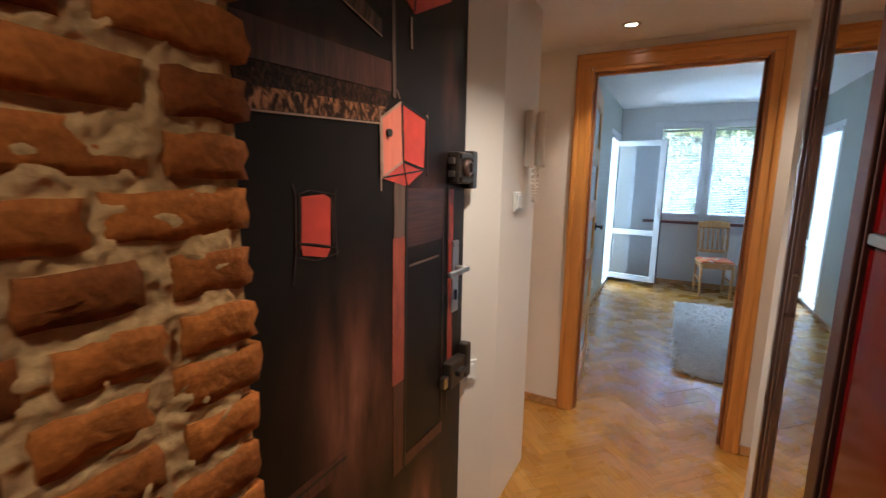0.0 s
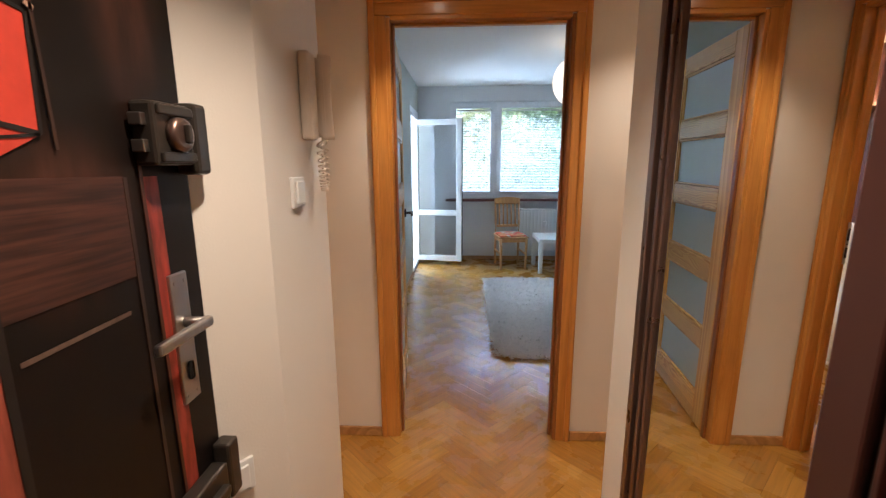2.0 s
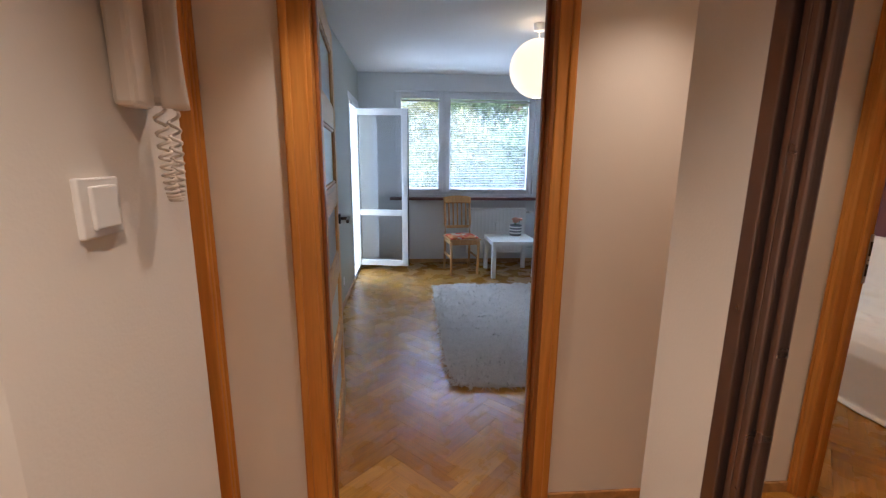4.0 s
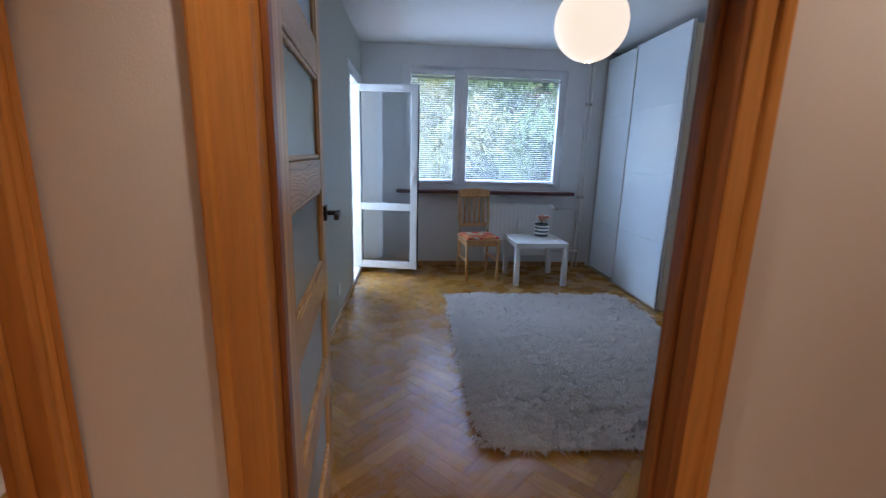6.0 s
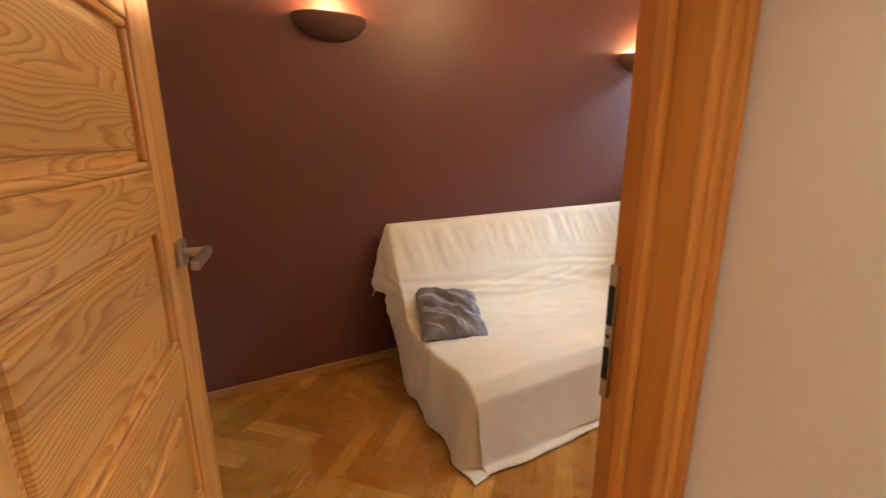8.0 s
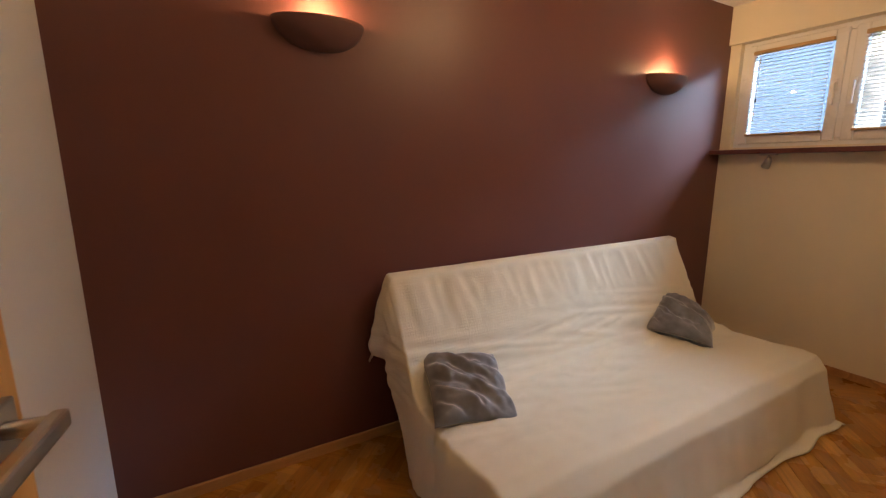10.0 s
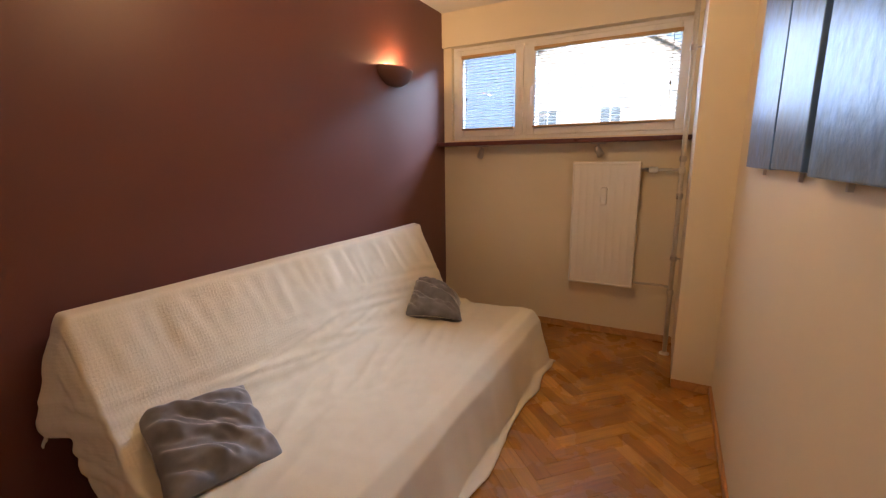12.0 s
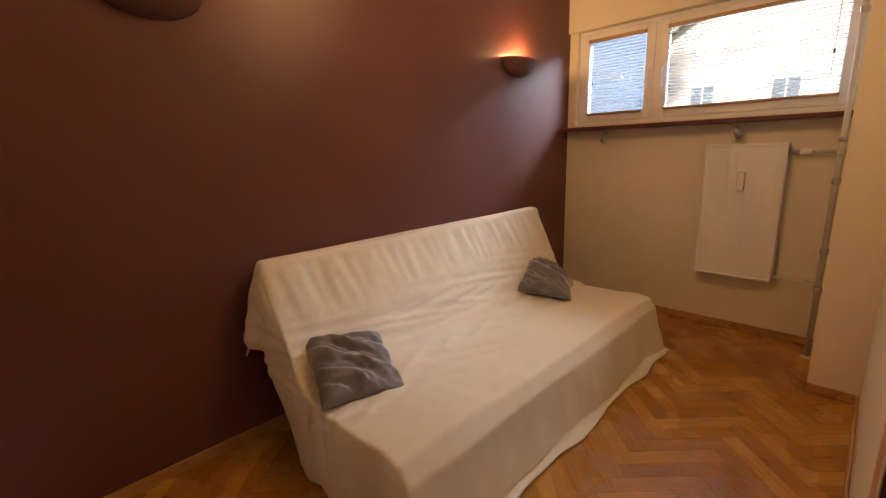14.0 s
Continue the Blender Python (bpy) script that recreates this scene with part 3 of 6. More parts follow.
# ---- doors ----
def casing(name, label, axis, fixed, a0, a1, h, width, face, depth, mats, cut=None, inner=None):
    """A moulded pine door frame: lining through the wall and a stepped casing on one face.
    axis: the way the opening runs; fixed: the wall face that bears the casing; face: +1 or -1, the side it stands proud of."""
    t = thing(name, label, "door frame")
    t["kind"] = "structure"
    up, cross = mats

    def put(n, p0, p1, q0, q1, z0, z1, mt, bev=0.004):
        q0, q1 = min(q0, q1), max(q0, q1)
        bm = box(p0, p1, q0, q1, z0, z1, bev) if axis == "x" else box(q0, q1, p0, p1, z0, z1, bev)
        part(n, bm, mt, t)

    o = 0.018 * face
    w0 = width if cut is None else cut
    put("casing", a0 - width, a0 - 0.004, fixed, fixed + o, 0, h + 0.004, up)
    put("casing", a1 + 0.004, a1 + w0, fixed, fixed + o, 0, h + 0.004, up)
    put("casing", a0 - width, a1 + w0, fixed, fixed + o, h + 0.004, h + width, cross)
    k = min(0.03, w0 * 0.45)
    put("moulding", a0 - width + 0.004, a0 - width + 0.03, fixed, fixed + o * 1.55, 0, h + width - 0.004, up, 0.007)
    put("moulding", a1 + w0 - k, a1 + w0 - 0.004, fixed, fixed + o * 1.55, 0, h + width - 0.004, up, 0.007)
    put("moulding", a0 - width + 0.03, a1 + w0 - k, fixed, fixed + o * 1.55, h + width - 0.03, h + width - 0.004, cross, 0.007)
    i1 = fixed - depth * face
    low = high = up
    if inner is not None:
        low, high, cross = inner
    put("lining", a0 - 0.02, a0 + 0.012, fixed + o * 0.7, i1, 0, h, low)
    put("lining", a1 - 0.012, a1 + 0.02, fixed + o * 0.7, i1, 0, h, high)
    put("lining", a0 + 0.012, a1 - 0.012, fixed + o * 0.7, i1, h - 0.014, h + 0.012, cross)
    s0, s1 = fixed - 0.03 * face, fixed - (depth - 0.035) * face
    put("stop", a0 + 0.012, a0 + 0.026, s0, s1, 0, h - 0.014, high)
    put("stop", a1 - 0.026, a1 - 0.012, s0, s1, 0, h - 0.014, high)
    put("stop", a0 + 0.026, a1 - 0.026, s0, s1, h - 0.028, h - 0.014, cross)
    return t


# Darker right lining; the left stop's dark colour draws the shaded leaf gap.
casing("door_frame_1", "orange varnished pine door frame with moulded casing", "x", WY, LD0, LD1, LDH, 0.085, -1, 0.092, (M_PINE, M_PINE_H), cut=0.073, inner=(M_PINE, M_PINE_DARK, M_PINE_H))
casing("door_frame_2", "orange varnished pine door frame in the corner", "y", -0.285, SD0, SD1, SDH, 0.05, 1, 0.085, (M_PINE, M_PINE_Y), cut=0.034)
casing("door_frame_3", "orange varnished pine frame of the side door", "y", 1.6, 3.84, 4.40, 2.03, 0.06, -1, 0.11, (M_PINE, M_PINE_Y))


def lever(parent, at, turn, material, length=0.115):
    """A lever handle on a small square rose. It stands out along -y."""
    h = part("door_handle", box(-0.024, 0.024, -0.012, 0, -0.026, 0.026, 0.003), material, parent, "", pose(*at, 0, 0, turn))
    bm = tube([(0, -0.01, 0), (0, -0.05, 0)], 0.009, 10)
    part("spindle", bm, material, h)
    part("lever", box(-0.012, length, -0.060, -0.044, -0.010, 0.010, 0.004), material, h)


def panel_door(name, label, m, width, height, stile, rail, infill, infill_label, mats, foot, head, handle_mat, hinge=1.0):
    """A leaf of two stiles, six rails and five panels. It runs along +x from its hinge; thickness along y."""
    t = thing(name, label, "door", m)
    t["kind"] = "structure"
    up, cross = mats
    th = 0.04
    hs = stile * hinge
    part("stile", box(0, hs, 0, th, 0.01, height, 0.004), up, t)
    part("stile", box(width - stile, width, 0, th, 0.01, height, 0.004), up, t)
    n = 5
    pane = (height - 0.01 - foot - head - rail * (n - 1)) / n
    z = 0.01
    part("rail", box(hs + 0.001, width - stile - 0.001, 0.001, th - 0.001, z, z + foot, 0.004), cross, t)
    z += foot
    for i in range(n):
        p = part("panel" if infill is not M_FROST else "pane", box(hs - 0.006, width - stile + 0.006, th / 2 - 0.005, th / 2 + 0.005, z - 0.006, z + pane + 0.006, 0.0), infill, t, infill_label)
        if infill is not M_FROST:
            part("raised_field", box(hs + 0.034, width - stile - 0.034, th / 2 - 0.014, th / 2 + 0.014, z + 0.034, z + pane - 0.034, 0.008), infill, t)
        for a, b in ((z, z + 0.014), (z + pane - 0.014, z + pane)):
            part("bead", box(hs, width - stile, 0.004, th - 0.004, a, b, 0.005), cross, t)
        for a, b in ((hs, hs + 0.014), (width - stile - 0.014, width - stile)):
            part("bead", box(a, b, 0.004, th - 0.004, z + 0.0145, z + pane - 0.0145, 0.005), up, t)
        z += pane
        h = rail if i < n - 1 else head
        part("rail", box(hs + 0.001, width - stile - 0.001, 0.001, th - 0.001, z, z + h, 0.004), cross, t)
        z += h
    lever(t, (width - 0.055, 0, 1.04), 180, handle_mat)
    lever(t, (width - 0.055, th, 1.04), 180, handle_mat)
    return t


def handles_fix(t, width, th):
    """Set the two levers so that both point to the hinge, one on each face."""
    grips = [c for c in t.children if c.name.startswith("door_handle")]
    grips[0].matrix_basis = pose(width - 0.055, 0, 1.09) @ Matrix.Diagonal((-1, 1, 1, 1))
    grips[1].matrix_basis = pose(width - 0.055, th, 1.09, 0, 0, 180)


d1 = panel_door("door_1", "open pale pine door with five frosted glass panes", pose(0.100, WY + 0.085, 0, 0, 0, 95.5), 0.80, 2.02, 0.105, 0.105, M_FROST, "frosted greenish glass pane", (M_LEAF, M_LEAF_X), 0.16, 0.10, M_DARKMET)
handles_fix(d1, 0.80, 0.04)
d2 = panel_door("door_2", "open pine door with five raised wooden panels", pose(-0.375, SD0 + 0.02, 0, 0, 0, 170.0), 0.675, 2.02, 0.130, 0.096, M_LEAF_X, "", (M_LEAF, M_LEAF_X), 0.24, 0.185, M_STEEL, 0.4)
handles_fix(d2, 0.675, 0.04)
d3 = panel_door("door_3", "closed pine door with five wooden panels", pose(1.655, 3.85, 0, 0, 0, 90), 0.54, 2.01, 0.09, 0.09, M_LEAF_X, "", (M_LEAF, M_LEAF_X), 0.16, 0.10, M_STEEL)
handles_fix(d3, 0.54, 0.04)


# ---- windows ----
def sash(parent, x0, x1, z0, z1, y, bar, name="sash"):
    """One glazed sash in the plane y: four bars, and a pane that is a part of it."""
    d = 0.05
    first = part(name, box(x0, x0 + bar, y, y + d, z0, z1, 0.006), M_UPVC, parent)
    part("bar", box(x1 - bar, x1, y, y + d, z0, z1, 0.006), M_UPVC, first)
    part("bar", box(x0 + bar, x1 - bar, y + 0.001, y + d - 0.001, z0, z0 + bar, 0.006), M_UPVC, first)
    part("bar", box(x0 + bar, x1 - bar, y + 0.001, y + d - 0.001, z1 - bar, z1, 0.006), M_UPVC, first)
    p = part("pane", box(x0 + bar - 0.004, x1 - bar + 0.004, y + 0.024, y + 0.028, z0 + bar - 0.004, z1 - bar + 0.004), M_GLASS, first, "clear window glass")
    p.visible_shadow = False
    return first


def window(name, label, x0, x1, z0, z1, y, split, bar):
    t = thing(name, label, "window")
    t["kind"] = "structure"
    f = 0.045
    part("window_frame", box(x0, x0 + f, y + 0.012, y + 0.075, z0, z1, 0.004), M_UPVC, t)
    part("window_frame", box(x1 - f, x1, y + 0.012, y + 0.075, z0, z1, 0.004), M_UPVC, t)
    part("window_frame", box(x0 + f, x1 - f, y + 0.012, y + 0.075, z0, z0 + f, 0.004), M_UPVC, t)
    part("window_frame", box(x0 + f, x1 - f, y + 0.012, y + 0.075, z1 - f, z1, 0.004), M_UPVC, t)
    part("mullion", box(split - 0.028, split + 0.028, y + 0.012, y + 0.075, z0 + f, z1 - f, 0.004), M_UPVC, t)
    a = sash(t, x0 + 0.026, split - 0.016, z0 + 0.026, z1 - 0.026, y, bar)
    b = sash(t, split + 0.016, x1 - 0.026, z0 + 0.026, z1 - 0.026, y, bar)
    zc = (z0 + z1) / 2
    for s, hx in ((a, split - 0.016 - bar / 2), (b, split + 0.016 + bar / 2)):
        h = part("window_handle", box(hx - 0.013, hx + 0.013, y - 0.010, y - 0.0005, zc - 0.035, zc + 0.035, 0.003), M_UPVC, s)
        part("grip", box(hx - 0.009, hx + 0.009, y - 0.035, y - 0.012, zc - 0.12, zc + 0.015, 0.005), M_UPVC, h)
    return t


def blind(label, x0, x1, z0, z1, y, tilt, rail):
    """A venetian blind: head rail, bottom rail, tapes and slats at their slant."""
    t = thing("venetian_blind", label, "blind", pose(x0, y, z1), "blinds in the windows")
    w, h = x1 - x0, z1 - z0
    part("head_rail", box(0, w, -0.016, 0.012, -0.024, 0, 0.002), rail, t)
    part("bottom_rail", box(0, w, -0.013, 0.011, -h, -h + 0.014, 0.002), rail, t)
    bm = sheet(1, 4, lambda u, v: Vector((0.004 + u * (w - 0.008), (v - 0.5) * 0.022, 0.0022 * (1 - (2 * v - 1) ** 2))))
    me = mesh_of("slat", bm, M_SLAT)
    n = int((h - 0.05) / 0.0225)
    for i in range(n):
        o = new("slat", me)
        o.parent = t
        o.matrix_basis = pose(0, -0.002, -0.04 - i * 0.0225, tilt + 1.5 * math.sin(i * 1.7), 0, 0)
    for x in (0.09, w - 0.09):
        part("ladder_cord", tube([(x, -0.014, -0.02), (x, -0.014, -h + 0.01)], 0.0008, 5), M_SLAT, t)
    wx = 0.05 if w < 0.6 else w - 0.05
    part("wand", tube([(wx, -0.022, -0.02), (wx, -0.026, -h * 0.82)], 0.0025, 6), M_PIPE, t)
    part("wand_grip", tube([(wx, -0.025, -h * 0.56), (wx, -0.025, -h * 0.60)], 0.006, 8), M_DARKMET, t)
    for x in (0.012, w - 0.012):
        part("guide_cord", tube([(x, 0.0, -0.02), (x, 0.0, -h + 0.01)], 0.0011, 5), M_PIPE, t)
    return t


window("window_1", "wide white plastic double window with blinds", *LW, FAR_Y + 0.03, 0.875, 0.062)
window("window_2", "long high white plastic window with blinds", *SW, SWIN_Y + 0.03, -1.645, 0.062)
blind("white venetian blind lowered over a window pane", 0.325, 0.815, 0.985, 2.145, FAR_Y + 0.022, 5, M_SLAT)
blind("white venetian blind lowered over a wide window pane", 0.945, 2.005, 0.985, 2.145, FAR_Y + 0.022, 5, M_SLAT)
blind("cream venetian blind lowered over the small window pane", -2.165, -1.725, 1.535, 2.105, SWIN_Y + 0.022, 20, M_TAN)
blind("cream venetian blind lowered over the long window pane", -1.575, -0.615, 1.535, 2.105, SWIN_Y + 0.022, 20, M_TAN)
solid("window_sill_1", box(0.16, 2.22, FAR_Y - 0.13, FAR_Y + 0.03, 0.868, 0.905, 0.006), M_SILL, "dark maroon window sill in the living room", "window sill")
solid("window_sill_2", box(DARK_X, -0.513, SWIN_Y - 0.14, SWIN_Y + 0.03, 1.408, 1.438, 0.006), M_SILL, "dark maroon window sill over the radiator", "window sill")


def balcony_door():
    t = thing("balcony_door", "open white plastic balcony door with two glass panes", "door", pose(LIV_L - 0.045, 8.532, 0, 0, 0, -10.6))
    w, z0, z1, b, d = 0.685, 0.06, 1.985, 0.075, 0.06
    part("stile", box(0, b, -d / 2, d / 2, z0, z1, 0.006), M_UPVC, t)
    st = part("stile", box(w - b, w, -d / 2, d / 2, z0, z1, 0.006), M_UPVC, t)
    for a, e in ((z0, z0 + b), (0.70, 0.70 + b), (z1 - b, z1)):
        part("rail", box(b, w - b, -d / 2 + 0.001, d / 2 - 0.001, a, e, 0.006), M_UPVC, t)
    for a, e in ((z0 + b, 0.70), (0.70 + b, z1 - b)):
        p = part("pane", box(b - 0.004, w - b + 0.004, -0.003, 0.003, a - 0.004, e + 0.004), M_GLASS, t, "clear door glass")
        p.visible_shadow = False
    part("seal", box(w, w + 0.005, -d / 2 + 0.012, d / 2 - 0.004, z0, z1), M_BLACK, t, "black rubber seal")
    h = part("door_handle", box(w - 0.052, w - 0.024, -d / 2 - 0.012, -d / 2 - 0.0005, 1.02, 1.10, 0.003), M_UPVC, t)
    part("lever", box(w - 0.048, w - 0.028, -d / 2 - 0.045, -d / 2 - 0.014, 0.97, 1.08, 0.005), M_UPVC, h)


balcony_door()
fr = tagged(new("door_4"), "white plastic frame of the balcony doorway", "door frame", kind="structure")
for nm, b in (("jamb", (BD0, BD0 + 0.05, 0.0, 2.03)), ("jamb", (BD1 - 0.025, BD1, 0.0, 2.03)), ("head", (BD0 + 0.05, BD1 - 0.025, 1.99, 2.03)), ("threshold", (BD0 + 0.05, BD1 - 0.025, 0.0, 0.05))):
    part(nm, box(LIV_L - 0.06, LIV_L + 0.006, b[0], b[1], b[2], b[3], 0.004), M_UPVC, fr)
# white reveal strip round the doorway
bm = bmesh.new()
bm_box(bm, LIV_L, LIV_L + 0.004, BD1, FAR_Y, 0.05, 2.1)
bm_box(bm, LIV_L, LIV_L + 0.004, BD0 - 0.05, BD1, 2.034, 2.1)
solid("trim", bm, M_LIV, "white painted strip round the balcony doorway", "trim")


# ---- radiators and pipes ----
def radiator(label, x0, x1, z0, z1, y, ribs, knob):
    """A flat panel radiator with pressed vertical flutes, a top grille and a heat meter."""
    t = thing("radiator", label, "radiator")
    w, h, dep = x1 - x0, z1 - z0, 0.075

    def front(u, v):
        inset = min(u, 1 - u) * w > 0.025 and min(v, 1 - v) * h > 0.03
        wave = 0.5 + 0.5 * math.cos(u * ribs * 2 * math.pi)
        return Vector((x0 + u * w, y - (0.0022 * wave ** 4 if inset else 0.0) - 0.001, z0 + v * h))

    part("panel", sheet(ribs * 8, 40, front), M_RAD, t)
    part("body", box(x0, x1, y, y + dep, z0, z1, 0.006), M_RAD, t)
    for a0, a1, c0, c1 in ((x0, x0 + 0.012, z0, z1), (x1 - 0.012, x1, z0, z1), (x0 + 0.012, x1 - 0.012, z0, z0 + 0.014), (x0 + 0.012, x1 - 0.012, z1 - 0.014, z1)):
        part("rim", box(a0, a1, y - 0.008, y - 0.0005, c0, c1, 0.003), M_RAD, t)
    g = part("grille", box(x0 + 0.004, x1 - 0.004, y + 0.012, y + dep - 0.008, z1, z1 + 0.006, 0.002), M_RAD, t)
    part("heat_meter", box((x0 + x1) / 2 - 0.02, (x0 + x1) / 2 + 0.02, y - 0.03, y - 0.004, z1 - 0.29, z1 - 0.17, 0.005), M_PLASTIC, t, "white plastic heat meter")
    v = part("valve", tube([(x1, y + 0.04, z1 - 0.05), (x1 + 0.05, y + 0.04, z1 - 0.05)], 0.013), M_STEEL, t)
    part("knob", tube([(x1 + 0.05, y + 0.04, z1 - 0.05), (x1 + 0.055, y + 0.04, z1 - 0.05), (x1 + 0.10, y + 0.04, z1 - 0.05), (x1 + 0.105, y + 0.04, z1 - 0.05)], [0.014, 0.02, 0.018, 0.012], 16), M_PLASTIC, v, "white thermostat knob")
    for xx in (x0 + 0.06, x1 - 0.06):
        part("bracket", box(xx - 0.012, xx + 0.012, y + dep, y + dep + knob, z0 + 0.1, z0 + 0.16), M_RAD, t)
    return t


radiator("tall narrow white panel radiator on the wall", -1.235, -0.795, 0.40, 1.27, 7.545, 9, 0.021)
radiator("wide white panel radiator below the window", 1.185, 1.985, 0.15, 0.755, 8.735, 16, 0.031)

pipes = thing("heating_pipe", "beige painted heating riser with fittings beside the radiator", "pipe")
part("riser", tube([(-0.553, 7.43, 0.0), (-0.553, 7.43, SC)], 0.0145), M_PIPE, pipes)
part("branch", tube([(-0.69, 7.585, 1.22), (-0.60, 7.585, 1.22), (-0.565, 7.56, 1.22), (-0.553, 7.43, 1.22)], 0.0105), M_PIPE, pipes)
part("branch", tube([(-0.797, 7.585, 0.43), (-0.60, 7.585, 0.43), (-0.565, 7.56, 0.43), (-0.553, 7.43, 0.43)], 0.0085), M_PIPE, pipes)
for z in (0.43, 0.66, 1.06, 1.22, 1.29, 1.93):
    part("fitting", tube([(-0.553, 7.43, z - 0.018), (-0.553, 7.43, z - 0.014), (-0.553, 7.43, z + 0.014), (-0.553, 7.43, z + 0.018)], [0.016, 0.020, 0.020, 0.016]), M_STEEL if z in (1.93, 1.29, 1.06, 0.66) else M_PIPE, pipes)
for z in (0.66, 1.93):
    part("clip", tube([(-0.553, 7.43, z), (-0.513, 7.43, z)], 0.005, 8), M_STEEL, pipes)
part("floor_collar", lathe([(0.0145, 0.012), (0.03, 0.006), (0.032, 0.0)]), M_PIPE, pipes, "", pose(-0.553, 7.43, 0))

pipes = thing("heating_pipe", "pair of white heating risers in the living room corner", "pipe")
part("riser", tube([(2.30, 8.80, 0.0), (2.30, 8.80, LC)], 0.013), M_RAD, pipes)
part("riser", tube([(2.35, 8.80, 0.0), (2.35, 8.80, LC)], 0.013), M_RAD, pipes)
part("branch", tube([(2.09, 8.775, 0.705), (2.26, 8.775, 0.705), (2.30, 8.80, 0.705)], 0.010), M_RAD, pipes)
part("branch", tube([(1.985, 8.775, 0.20), (2.30, 8.775, 0.20), (2.35, 8.80, 0.20)], 0.010), M_RAD, pipes)
for z in (0.85, 1.9):
    for x in (2.30, 2.35):
        part("fitting", tube([(x, 8.80, z - 0.016), (x, 8.80, z + 0.016)], 0.018), M_STEEL, pipes)


# ---- living room things ----
def wardrobe_living():
    t = thing("wardrobe", "tall white wardrobe with glossy glass sliding doors", "wardrobe")
    x0, y0, y1, h = 2.49, 7.27, FAR_Y - 0.004, 2.375
    part("side_panel", box(x0 + 0.03, LIV_R - 0.002, y0, y0 + 0.02, 0, h - 0.03, 0.002), M_CREAM, t, "pale beige side panel")
    part("side_panel", box(x0 + 0.06, LIV_R - 0.002, y1 - 0.02, y1, 0, h - 0.03, 0.002), M_WHITE, t)
    part("top", box(x0 + 0.06, LIV_R - 0.002, y0 + 0.02, y1 - 0.02, h - 0.05, h - 0.03, 0.002), M_WHITE, t)
    part("back", box(LIV_R - 0.022, LIV_R - 0.002, y0 + 0.02, y1 - 0.02, 0.02, h - 0.05), M_WHITE, t)
    mid = 8.13
    for i, (a, b, xo) in enumerate(((y0 - 0.005, mid, 0.0), (mid - 0.03, y1 - 0.005, 0.028))):
        d = part("door", box(x0 + xo + 0.006, x0 + xo + 0.02, a, b, 0.02, h, 0.001), M_WHITE, t)
        zs = [0.02, 0.60, 1.18, 1.76, h]
        for z0, z1 in zip(zs, zs[1:]):
            part("glass_panel", box(x0 + xo, x0 + xo + 0.006, a + 0.018, b - 0.018, z0 + 0.002, z1 - 0.002, 0.0015), M_GLOSS, d, "glossy white glass panel")
        for c in (a, b - 0.018):
            part("edge_profile", box(x0 + xo - 0.006, x0 + xo + 0.006, c, c + 0.018, 0.02, h, 0.002), M_STEEL, d)
    part("track", box(x0 + 0.004, x0 + 0.05, y0, y1, 0.0, 0.018), M_STEEL, t)


M_GLOSS = mat("white_glass", (0.70, 0.75, 0.77), 0.0, vary=0.02, scale=2, spec=0.8, bump=0.04, bump_scale=3)
wardrobe_living()


def table():
    t = thing("side_table", "small square white lacquered side table beside the chair", "table", pose(1.66, 8.255, 0, 0, 0, 1.0))
    part("tabletop", box(-0.275, 0.275, -0.275, 0.275, 0.40, 0.45, 0.003), M_WHITE, t)
    for sx in (-1, 1):
        for sy in (-1, 1):
            cx, cy = sx * 0.249, sy * 0.249
            part("leg", box(cx - 0.025, cx + 0.025, cy - 0.025, cy + 0.025, 0, 0.40, 0.002), M_WHITE, t)


table()


def flower_pot():
    t = thing("flower_pot", "grey and white striped round pot on the table", "flower pot", pose(1.77, 8.42, 0.45))
    r = 0.075
    part("pot", lathe([(0, 0.002), (r * 0.94, 0.002), (r, 0.012), (r * 1.02, 0.135), (r * 0.94, 0.137), (r * 0.92, 0.11), (0, 0.11)]), mat("grey_felt", (0.17, 0.18, 0.2), 0.9), t)
    for z in (0.028, 0.066, 0.104):
        part("stripe", lathe([(r * 1.012, z), (r * 1.028, z + 0.002), (r * 1.03, z + 0.016), (r * 1.014, z + 0.018)]), M_PLASTIC, t, "white stripe")
    part("soil", lathe([(0, 0.116), (r * 0.92, 0.112)]), mat("soil", (0.04, 0.025, 0.015), 0.95), t)
    pm = mat("pink_petal", (0.78, 0.36, 0.25), 0.6, vary=0.2, scale=30)
    sm = mat("stem_green", (0.07, 0.13, 0.035), 0.6, vary=0.2, scale=30)
    rnd = random.Random(4)
    for i in range(11):
        a, q = rnd.uniform(0, 6.28), rnd.uniform(0.0, 0.062)
        p = Vector((q * math.cos(a), q * math.sin(a), rnd.uniform(0.155, 0.205)))
        part("stem", tube([(p.x * 0.5, p.y * 0.5, 0.112), tuple(p)], 0.0025, 6), sm, t)
        bm = bmesh.new()
        for k in range(9):
            an, tilt = k * 2.4, 0.35 + 0.1 * k
            pts = []
            for u, wd in ((0, 0.008), (0.5, 0.024), (1, 0.012)):
                rr = 0.042 * u
                c = Vector((rr * math.cos(tilt), 0, rr * math.sin(tilt) * 0.8))
                for s in (-1, 1):
                    pts.append(p + Matrix.Rotation(an, 3, "Z") @ (c + Vector((0, s * wd, 0))))
            vv = [bm.verts.new(x) for x in pts]
            bm.faces.new((vv[0], vv[1], vv[3], vv[2]))
            bm.faces.new((vv[2], vv[3], vv[5], vv[4]))
        part("blossom", bm, pm, t, "peach pink blossom")


flower_pot()


